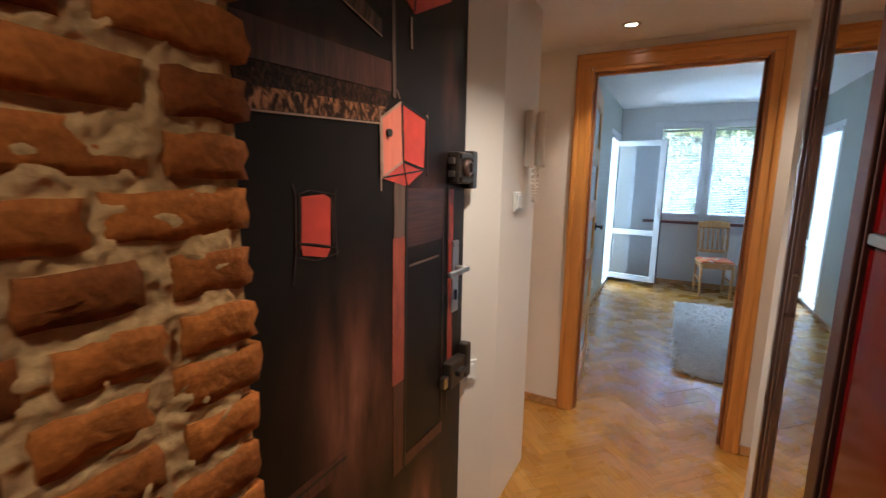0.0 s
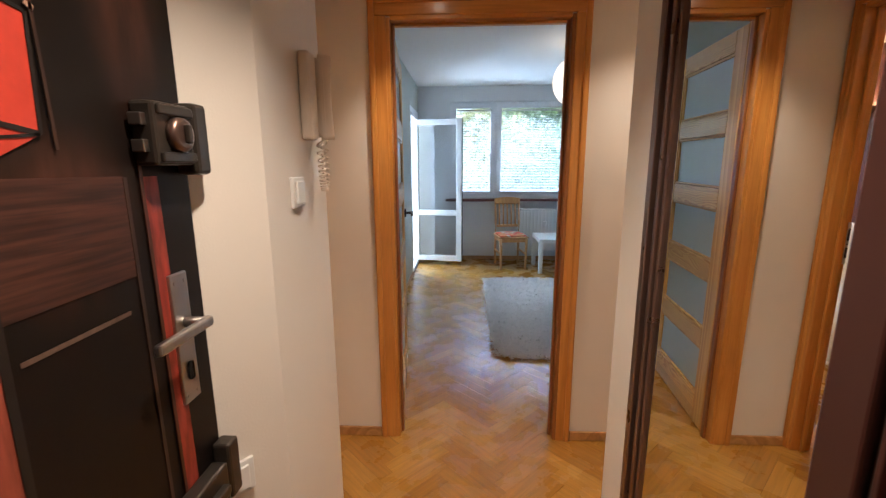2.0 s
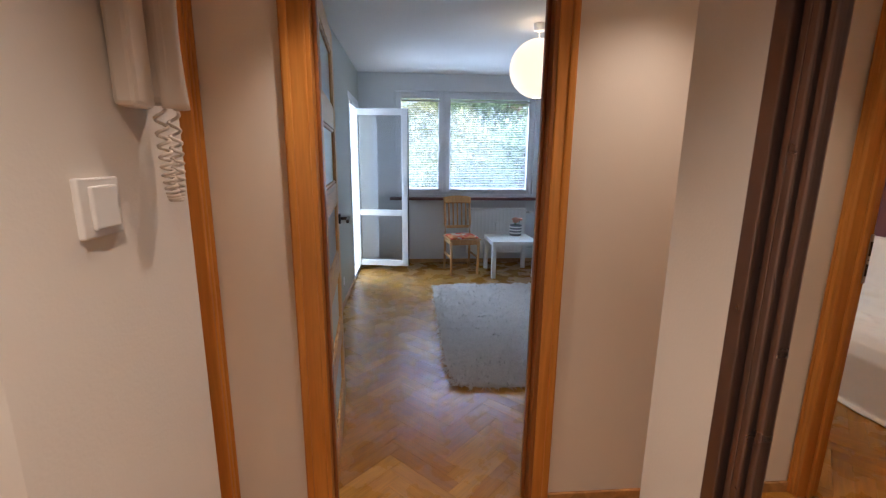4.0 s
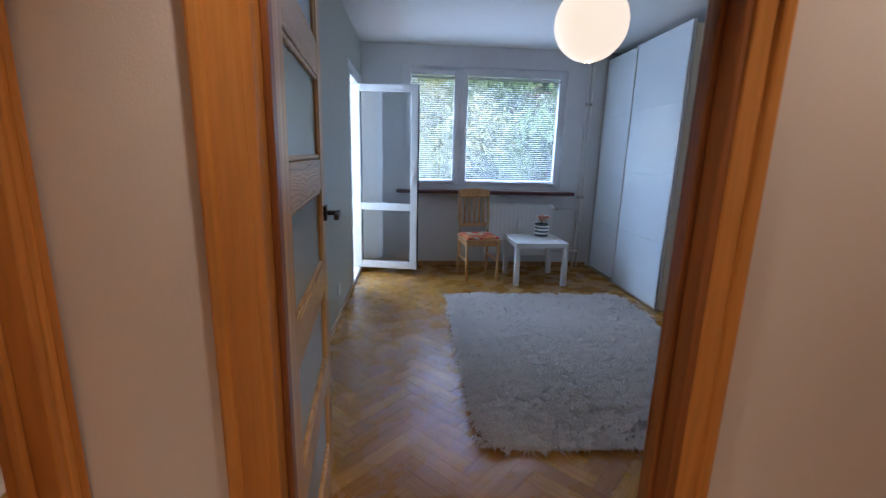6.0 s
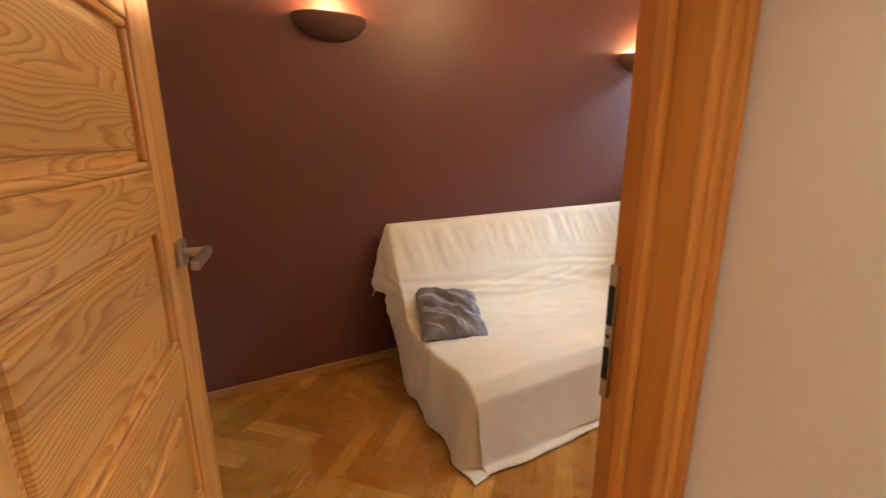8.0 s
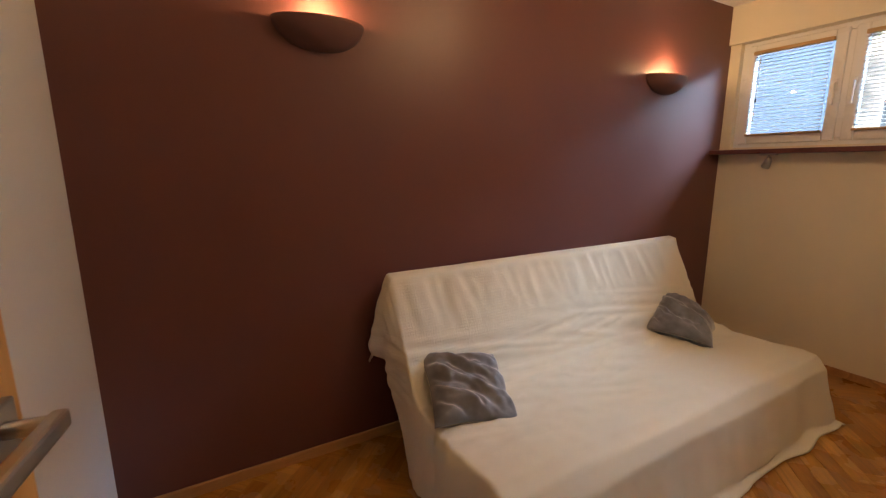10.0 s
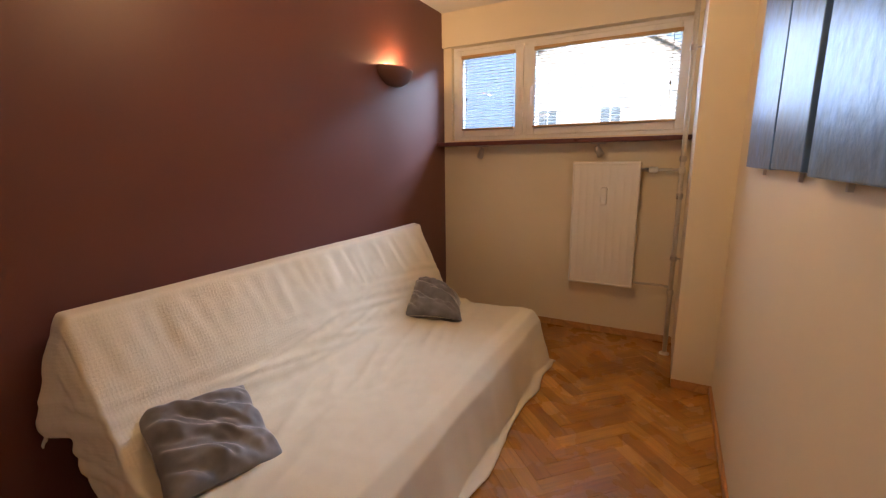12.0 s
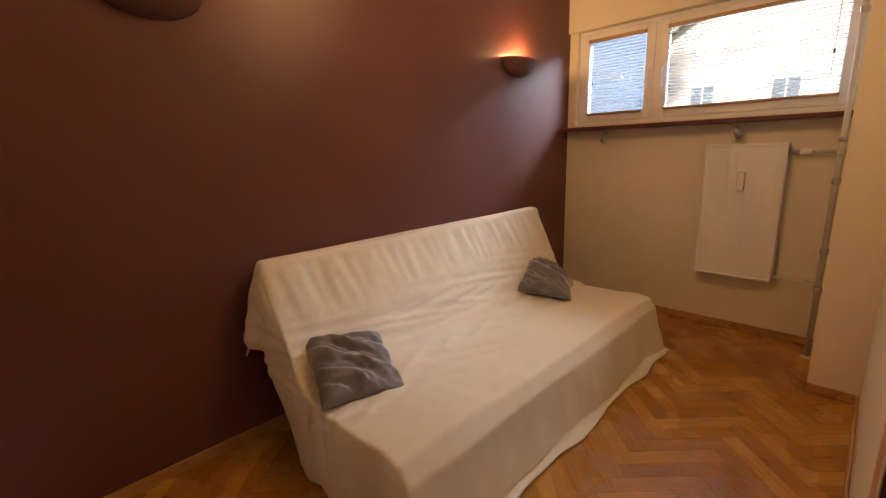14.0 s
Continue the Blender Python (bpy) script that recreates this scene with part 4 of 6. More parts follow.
def chair():
    t = thing("dining_chair", "light beech chair with a slatted back and red patterned cushion", "chair", pose(1.06, 8.345, 0, 0, 0, 8))
    w, d, sh = 0.40, 0.40, 0.445
    for sx in (-1, 1):
        part("leg", tube([(sx * 0.165, -0.185, 0), (sx * 0.175, -0.175, 0.42)], [0.014, 0.019], 10), M_BEECH, t)
        a = [(sx * 0.165, 0.215, 0), (sx * 0.165, 0.185, 0.42), (sx * 0.165, 0.195, 0.6), (sx * 0.165, 0.245, 0.90)]
        part("leg", tube(a, [0.014, 0.018, 0.017, 0.013], 10), M_BEECH, t)
        part("side_apron", box(sx * 0.170 - 0.010, sx * 0.170 + 0.010, -0.165, 0.175, 0.375, 0.43, 0.003), M_BEECH, t)
        part("stretcher", box(sx * 0.167 - 0.008, sx * 0.167 + 0.008, -0.175, 0.195, 0.20, 0.225, 0.003), M_BEECH, t)
    part("front_apron", box(-0.158, 0.158, -0.188, -0.168, 0.375, 0.43, 0.003), M_BEECH, t)
    part("back_apron", box(-0.15, 0.15, 0.175, 0.195, 0.375, 0.43, 0.003), M_BEECH, t)
    part("seat", box(-0.2, 0.2, -0.205, 0.18, 0.43, 0.447, 0.006), M_BEECH, t)
    top = part("top_rail", sheet(14, 6, lambda u, v: Vector(((u - 0.5) * 0.36, 0.230 + 0.02 * v + 0.012 * (1 - (2 * u - 1) ** 2), 0.845 + v * (0.075 + 0.02 * (1 - (2 * u - 1) ** 2))))), M_BEECH, t)
    top.modifiers.new("thick", "SOLIDIFY").thickness = 0.02
    part("lower_rail", box(-0.15, 0.15, 0.185, 0.203, 0.53, 0.565, 0.003), M_BEECH, t)
    for i in range(5):
        x = -0.112 + i * 0.056
        part("back_slat", tube([(x, 0.194, 0.56), (x, 0.207, 0.70), (x, 0.236, 0.855)], 0.0105, 8), M_BEECH, t)
    # seat cushion lies on the chair
    cm = bpy.data.materials.new("patterned_cushion")
    cm.use_nodes = True
    nt = cm.node_tree
    vor = nt.nodes.new("ShaderNodeTexVoronoi")
    vor.inputs["Scale"].default_value = 16
    ramp = nt.nodes.new("ShaderNodeValToRGB")
    ramp.color_ramp.interpolation = "CONSTANT"
    e = ramp.color_ramp.elements
    e[0].color, e[1].color, e[1].position = (0.62, 0.52, 0.42, 1), (0.55, 0.08, 0.03, 1), 0.42
    c3 = e.new(0.62)
    c3.color = (0.60, 0.22, 0.08, 1)
    tcn = nt.nodes.new("ShaderNodeTexCoord")
    nt.links.new(tcn.outputs["Object"], vor.inputs["Vector"])
    nt.links.new(vor.outputs["Color"], ramp.inputs["Fac"])
    nt.links.new(ramp.outputs["Color"], nt.nodes["Principled BSDF"].inputs["Base Color"])
    nt.nodes["Principled BSDF"].inputs["Roughness"].default_value = 0.9

    def pad(u, v):
        a, b = 2 * u - 1, 2 * v - 1
        bulge = (1 - a ** 4) * (1 - b ** 4)
        return Vector((a * 0.185, b * 0.18, 0.03 * bulge ** 0.5 + 0.006 * noise.noise((a * 4, b * 4, 3))))

    c = part("seat_cushion", sheet(20, 20, pad), cm, None, "", pose(1.06, 8.335, 0.452, 0, 0, 11))
    c.modifiers.new("thick", "SOLIDIFY").thickness = 0.006
    tagged(c, "flat red and cream patterned seat cushion on the chair", "cushion")


chair()


def globe():
    t = thing("pendant_lamp", "glowing white paper globe pendant lamp", "lamp", pose(1.4476, 6.662, 2.125))
    r = 0.225
    prof = []
    for i in range(57):
        a = math.pi * (0.04 + 0.92 * i / 56)
        rr = r * (1 - 0.012 * abs(math.sin(i * math.pi / 2)))
        prof.append((rr * math.sin(a), -rr * math.cos(a)))
    part("shade", lathe(prof, 48), M_PAPER, t, "white rice paper shade with wire ribs")
    part("cord", tube([(0, 0, r * 0.9), (0, 0, LC - 2.125 - 0.03)], 0.003, 6), M_UPVC, t)
    part("ceiling_cup", lathe([(0.004, -0.06), (0.045, -0.05), (0.05, 0.0)]), M_UPVC, t, "", pose(0, 0, LC - 2.125))


globe()


# ---- small room things ----
# profile of the draped sofa, from the floor behind it over the back, the seat and the front
PROF = [(-2.285, 0.60), (-2.28, 0.72), (-2.265, 0.815), (-2.225, 0.855), (-2.175, 0.845), (-2.11, 0.69), (-2.03, 0.50), (-1.97, 0.385), (-1.91, 0.345), (-1.75, 0.325), (-1.55, 0.330), (-1.40, 0.345), (-1.33, 0.335), (-1.285, 0.28), (-1.255, 0.14), (-1.225, 0.02), (-1.19, 0.008)]
PLEN = [0.0]
for (xa, za), (xb, zb) in zip(PROF, PROF[1:]):
    PLEN.append(PLEN[-1] + math.hypot(xb - xa, zb - za))


def along(v):
    d = v * PLEN[-1]
    for i in range(len(PLEN) - 1):
        if d <= PLEN[i + 1] or i == len(PLEN) - 2:
            k = (d - PLEN[i]) / (PLEN[i + 1] - PLEN[i])
            a, b = PROF[i], PROF[i + 1]
            return a[0] + (b[0] - a[0]) * k, a[1] + (b[1] - a[1]) * k


SY0, SY1 = 4.89, 6.96


def sofa():
    t = thing("sofa_bed", "sofa bed hidden under a cream cotton throw", "sofa")
    dark = mat("sofa_fabric", (0.10, 0.09, 0.085), 0.9)
    part("seat", box(-1.93, -1.40, SY0 + 0.03, SY1 - 0.03, 0.12, 0.265, 0.03), dark, t)
    bm = bmesh.new()
    a = [(-2.255, 0.16), (-1.95, 0.16), (-1.985, 0.36), (-2.19, 0.815), (-2.235, 0.815), (-2.255, 0.78)]
    v0 = [bm.verts.new((x, SY0 + 0.03, z)) for x, z in a]
    v1 = [bm.verts.new((x, SY1 - 0.03, z)) for x, z in a]
    bm.faces.new(v0)
    bm.faces.new(list(reversed(v1)))
    for i in range(len(a)):
        j = (i + 1) % len(a)
        bm.faces.new((v0[i], v0[j], v1[j], v1[i]))
    part("backrest", bm, dark, t)
    for x in (-2.15, -1.45):
        for y in (SY0 + 0.12, SY1 - 0.12):
            part("leg", tube([(x, y, 0), (x, y, 0.15)], 0.02), M_DARKMET, t)


sofa()


def throw_point(u, v):
    """The throw hangs over both ends of the sofa by over0 and over1."""
    over0, over1 = 0.40, 0.20
    s = -over0 + u * (SY1 - SY0 + over0 + over1)
    x, z = along(v)
    y = SY0 + min(max(s, 0.0), SY1 - SY0)
    front = max(0.0, min(1.0, (x + 1.95) / 0.6))
    o = -s if s < 0 else max(0.0, s - (SY1 - SY0))
    if o > 0:
        out = 1 - math.exp(-o * 9)
        flap = max(0.0, min(1.0, (-2.165 - x) / 0.07)) if s < 0 else 0.0
        flap = flap * flap * (3 - 2 * flap)
        zz = z - o * (1 - flap * (1 - min(1.0, max(0.2, (z - 0.40) / 0.4)))) + 0.03 * out
        y += (-1 if s < 0 else 1) * ((0.022 + 0.02 * (1 - front) + 0.05 * flap * min(1.0, o / 0.30)) * out + 0.10 * o * front + 0.012 * math.sin(x * 23 + 1.3) * out)
        x += 0.06 * o * front
        z = max(zz, 0.006 + 0.004 * math.sin(x * 40))
    # loose folds: short hanging ones below the top edge, stretched creases across the lower back, soft wrinkles from the crease
    p = Vector((x, y, z))
    yy = s
    back = max(0.0, min(1.0, (z - 0.36) / 0.12)) if x < -1.95 else 0.0
    hang = max(0.0, min(1.0, (z - 0.57) / 0.14)) * (1 - max(0.0, min(1.0, (z - 0.80) / 0.05))) if x < -1.95 else 0.0
    low = max(0.0, 1 - abs(z - 0.47) / 0.17) if x < -1.95 else 0.0
    seat = max(0.0, 1 - abs(x + 1.80) / 0.30)

    def crease(a, b, c):
        return 0.25 - abs(noise.noise((a, b, c)))

    w = 0.016 * noise.noise((x * 2.0, yy * 1.7, 1.0)) + 0.006 * noise.noise((x * 5.0, yy * 4.0, 2.0))
    gate = 0.5 + 0.9 * noise.noise((yy * 1.7, 3.0, 6.0))
    w += hang * max(0.0, gate) * (0.020 * noise.noise((z * 2.0, yy * 9.0 + 2.0 * z, 7.0)) + 0.012 * noise.noise((z * 3.0, yy * 19 + 4.0 * z, 9.0)))
    w += low * (0.028 * crease(z * 17 + yy * 2.0, yy * 1.1, 11.0) + 0.010 * crease(z * 26 - yy * 3.2, yy * 1.7, 12.0))
    w += seat * (0.028 * crease(x * 8.0 + yy * 2.6, yy * 1.3 - x, 13.0) + 0.010 * crease(x * 13 - yy * 4.2, yy * 2.4, 15.0))
    w += 0.002 * noise.noise((x * 16, yy * 16, z * 16))
    wf = max(0.0, min(1.0, (x + 1.37) / 0.06)) * max(0.0, min(1.0, (0.345 - z) / 0.08))
    wb = max(0.0, min(1.0, (-2.20 - x) / 0.05))
    end = min(1.0, o / 0.05)
    w += wf * 0.030 * noise.noise((yy * 4.2, z * 1.5, 31.0)) * max(0.0, min(1.0, (0.32 - z) * 5))
    way = Vector((wf + 0.85 * back * (1 - wb), 0, (1 - wf) * (1 - 0.5 * back) * (1 - 0.8 * wb)))
    p += way * w * (1 - end) + Vector((0, 1.2 * w, 0)) * end
    if z < 0.03:
        p.x += 0.03 * noise.noise((yy * 2.6, 2.0, 5.0)) * (1 - end)
    p.x = max(p.x, DARK_X + 0.02)
    p.z = max(p.z, 0.006)
    return p


bm = sheet(330, 190, throw_point)
th = part("sofa_throw", bm, M_THROW)
th.modifiers.new("thick", "SOLIDIFY").thickness = 0.004
th.modifiers["thick"].offset = 1
tagged(th, "cream waffle cotton throw draped over the sofa bed to the floor", "throw")


def cushion(m, size, seed, label, droop=0.0):
    def side(sign):
        def fn(u, v):
            a, b = 2 * u - 1, 2 * v - 1
            pinch = 1 - 0.10 * (1 - a * a) * b * b - 0.10 * (1 - b * b) * a * a
            dome = ((1 - a ** 4) * (1 - b ** 4)) ** 0.55
            q = b + 0.55 * a + 0.25 * noise.noise((a * 1.1, b * 1.1, seed))
            fold = 0.024 * math.sin(q * 10.5 + seed + 1.2 * noise.noise((a * 2, b * 2, seed + 5))) * (0.55 + 0.7 * noise.noise((a * 1.5 + 3, b * 1.2, seed + 2))) + 0.012 * math.sin(q * 21 + 3 * a) * noise.noise((a * 2.4, b * 2.4, seed + 9)) * 1.6 + 0.006 * noise.noise((a * 6, b * 6, seed))
            s = max(0.0, a + b)
            pull = 1 - 2.2 * droop * s
            return Vector((a * size * pinch * pull, b * size * pinch * pull, sign * (0.072 * dome + fold * dome + 0.002) - droop * s * s))
        return fn

    bm = sheet(72, 72, side(1))
    b2 = sheet(72, 72, side(-1))
    me = bpy.data.meshes.new("tmp")
    b2.to_mesh(me)
    b2.free()
    bm.from_mesh(me)
    bpy.data.meshes.remove(me)
    ob = part("cushion", bm, M_VELVET, None, "", m)
    return tagged(ob, label, "cushion", "velvet cushions on the sofa")


def frame_from(c, right, up):
    r = Vector(right).normalized()
    n = r.cross(Vector(up)).normalized()
    return Matrix.Translation(c) @ Matrix((r, n.cross(r), n)).transposed().to_4x4()


cushion(frame_from((-1.88, 5.10, 0.405), (0.08, 0.36, -0.05), (-0.36, 0.10, 0.17)), 0.185, 3.0, "crumpled grey velvet cushion leaning on the sofa back")
cushion(frame_from((-1.87, 6.645, 0.435), (0.323, 0.12, -0.02), (-0.117, 0.325, 0.159)), 0.18, 8.0, "grey velvet cushion slumped with one corner up against the sofa back", 0.042)


def sconce(y):
    t = thing("wall_sconce", "half bowl wall lamp painted brown, glowing upwards", "wall lamp", pose(DARK_X, y, 1.898), "sconces on the dark wall")
    prof = [(0.006 + 0.134 * math.sin(a), -0.122 * math.cos(a)) for a in [i * math.pi / 2 / 14 for i in range(15)]] + [(0.132, 0.0)] + [(0.006 + 0.121 * math.sin(a), -0.107 * math.cos(a)) for a in [i * math.pi / 2 / 14 for i in range(14, -1, -1)]]
    part("bowl", lathe(prof, 28, math.pi), M_SCONCE, t, "", Matrix.Diagonal((0.80, 1.30, 0.92, 1)) @ pose(0.002, 0, 0, 0, 0, -90))
    b = part("bulb", lathe([(0, -0.05), (0.012, -0.045), (0.02, -0.02), (0.012, 0.005), (0, 0.008)], 14), M_BULB, t, "lit bulb", pose(0.06, 0, -0.035))
    point_lamp("sconce_light", (DARK_X + 0.06, y, 1.91), SCONCE_W, AMBER, 0.02)


sconce(4.665)
sconce(6.895)


# ---- lamps of the hall and the small room ----
def downlight(x, y, share, spread):
    t = thing("ceiling_spotlight", "small round recessed ceiling spotlight, lit, from a partly added set", "spotlight", pose(x, y, HC), "hall ceiling spotlights")
    part("ring", lathe([(0.026, -0.001), (0.028, -0.006), (0.042, -0.004), (0.044, 0.0)], 28), M_STEEL, t)
    part("bulb", lathe([(0, -0.0035), (0.026, -0.002)], 24), M_SPOTGLOW, t, "lit reflector bulb")
    spot_lamp("spotlight_beam", (x, y, HC - 0.02), HALL_W * share, WARM, spread)


# First is a real fitting; the other three are added to light the hall.
for sx, sy, sw, sa in ((0.30, 4.27, 0.64, 102), (1.22, 4.20, 0.4, 110), (0.36, 3.05, 1.2, 116), (0.42, 1.55, 0.46, 150)):
    downlight(sx, sy, sw, sa)

t = thing("ceiling_lamp", "round frosted glass ceiling lamp, lit", "lamp", pose(-1.15, 5.75, SC))
part("base", lathe([(0, -0.02), (0.10, -0.02), (0.105, 0.0)]), M_UPVC, t)
part("shade", lathe([(0, -0.085), (0.06, -0.08), (0.11, -0.06), (0.135, -0.03), (0.13, -0.02)]), emitter("opal_glass", (1.0, 0.72, 0.42), 0.8), t, "opal glass shade")
point_lamp("ceiling_lamp_light", (-1.15, 5.75, SC - 0.16), SOFA_CEIL_W, AMBER, 0.1)
point_lamp("globe_light", (1.4476, 6.662, 2.125), GLOBE_W, (1.0, 0.78, 0.52), 0.1)


# ---- hall things ----
def plate(parent, name, pts, material, x, label=""):
    """A flat painted shape on the door, a polygon in y and z, one millimetre proud of x."""
    bm = bmesh.new()
    a = [bm.verts.new((x, y, z)) for y, z in pts]
    b = [bm.verts.new((x + 0.001, y, z)) for y, z in pts]
    bm.faces.new(list(reversed(a)))
    bm.faces.new(b)
    n = len(pts)
    for i in range(n):
        bm.faces.new((a[i], a[(i + 1) % n], b[(i + 1) % n], b[i]))
    return part(name, bm, material, parent, label)


def bar_between(parent, name, p, q, w, material, x):
    (ya, za), (yb, zb) = p, q
    d = math.hypot(yb - ya, zb - za)
    ny, nz = -(zb - za) / d * w / 2, (yb - ya) / d * w / 2
    return plate(parent, name, [(ya + ny, za + nz), (ya - ny, za - nz), (yb - ny, zb - nz), (yb + ny, zb + nz)], material, x)


def mural_print():
    """A dark print with streaky rust-coloured patches."""
    m = bpy.data.materials.new("mural_print")
    m.use_nodes = True
    nt = m.node_tree
    p = nt.nodes["Principled BSDF"]
    tc = nt.nodes.new("ShaderNodeTexCoord")
    st = nt.nodes.new("ShaderNodeMapping")
    st.inputs["Scale"].default_value = (1, 7, 1.6)
    nt.links.new(tc.outputs["Object"], st.inputs["Vector"])
    n = nt.nodes.new("ShaderNodeTexNoise")
    n.inputs["Scale"].default_value, n.inputs["Detail"].default_value = 2.2, 6
    nt.links.new(st.outputs["Vector"], n.inputs["Vector"])
    total = None
    for cy, cz, ry, rz, k in ((2.72, 0.86, 0.30, 0.48, 0.9), (3.02, 0.28, 0.30, 0.34, 1.3), (2.62, 1.68, 0.34, 0.10, 0.7), (3.06, 1.34, 0.16, 0.16, 0.8), (2.70, 0.20, 0.40, 0.30, 0.35), (3.22, 1.72, 0.10, 0.30, 0.5)):
        mp = nt.nodes.new("ShaderNodeMapping")
        mp.inputs["Location"].default_value = (0, -cy / ry, -cz / rz)
        mp.inputs["Scale"].default_value = (0, 1 / ry, 1 / rz)
        nt.links.new(tc.outputs["Object"], mp.inputs["Vector"])
        g = nt.nodes.new("ShaderNodeTexGradient")
        g.gradient_type = "QUADRATIC_SPHERE"
        nt.links.new(mp.outputs["Vector"], g.inputs["Vector"])
        a = nt.nodes.new("ShaderNodeMath")
        a.operation, a.inputs[1].default_value = "MULTIPLY_ADD", k
        nt.links.new(g.outputs["Fac"], a.inputs[0])
        if total is None:
            a.inputs[2].default_value = 0.0
        else:
            nt.links.new(total.outputs[0], a.inputs[2])
        total = a
    mul = nt.nodes.new("ShaderNodeMath")
    mul.operation = "MULTIPLY"
    nt.links.new(total.outputs[0], mul.inputs[0])
    rr = nt.nodes.new("ShaderNodeMapRange")
    rr.inputs["From Min"].default_value, rr.inputs["From Max"].default_value = 0.3, 0.7
    nt.links.new(n.outputs["Fac"], rr.inputs["Value"])
    nt.links.new(rr.outputs["Result"], mul.inputs[1])
    ramp = nt.nodes.new("ShaderNodeValToRGB")
    e = ramp.color_ramp.elements
    e[0].color, e[1].color, e[1].position = (0.009, 0.006, 0.005, 1), (0.30, 0.115, 0.065, 1), 0.75
    mid = e.new(0.3)
    mid.color = (0.11, 0.040, 0.023, 1)
    nt.links.new(mul.outputs[0], ramp.inputs["Fac"])
    nt.links.new(ramp.outputs["Color"], p.inputs["Base Color"])
    p.inputs["Roughness"].default_value = 0.36
    p.inputs["Specular IOR Level"].default_value = 0.22
    return m


def speckle(name, dark, pale, scale):
    """Painted carving: small uneven pale strokes on a dark ground."""
    m = mat(name, dark, 0.4, spec=0.2)
    nt = m.node_tree
    tc = nt.nodes.new("ShaderNodeTexCoord")
    mp = nt.nodes.new("ShaderNodeMapping")
    mp.inputs["Scale"].default_value = (1, 1.5, 0.8)
    nt.links.new(tc.outputs["Object"], mp.inputs["Vector"])
    n = nt.nodes.new("ShaderNodeTexNoise")
    n.inputs["Scale"].default_value, n.inputs["Detail"].default_value, n.inputs["Distortion"].default_value = scale, 3, 1.2
    nt.links.new(mp.outputs["Vector"], n.inputs["Vector"])
    r = nt.nodes.new("ShaderNodeValToRGB")
    r.color_ramp.elements[0].position, r.color_ramp.elements[0].color = 0.46, (*dark, 1)
    r.color_ramp.elements[1].position, r.color_ramp.elements[1].color = 0.66, (*pale, 1)
    nt.links.new(n.outputs["Fac"], r.inputs["Fac"])
    nt.links.new(r.outputs["Color"], nt.nodes["Principled BSDF"].inputs["Base Color"])
    return m


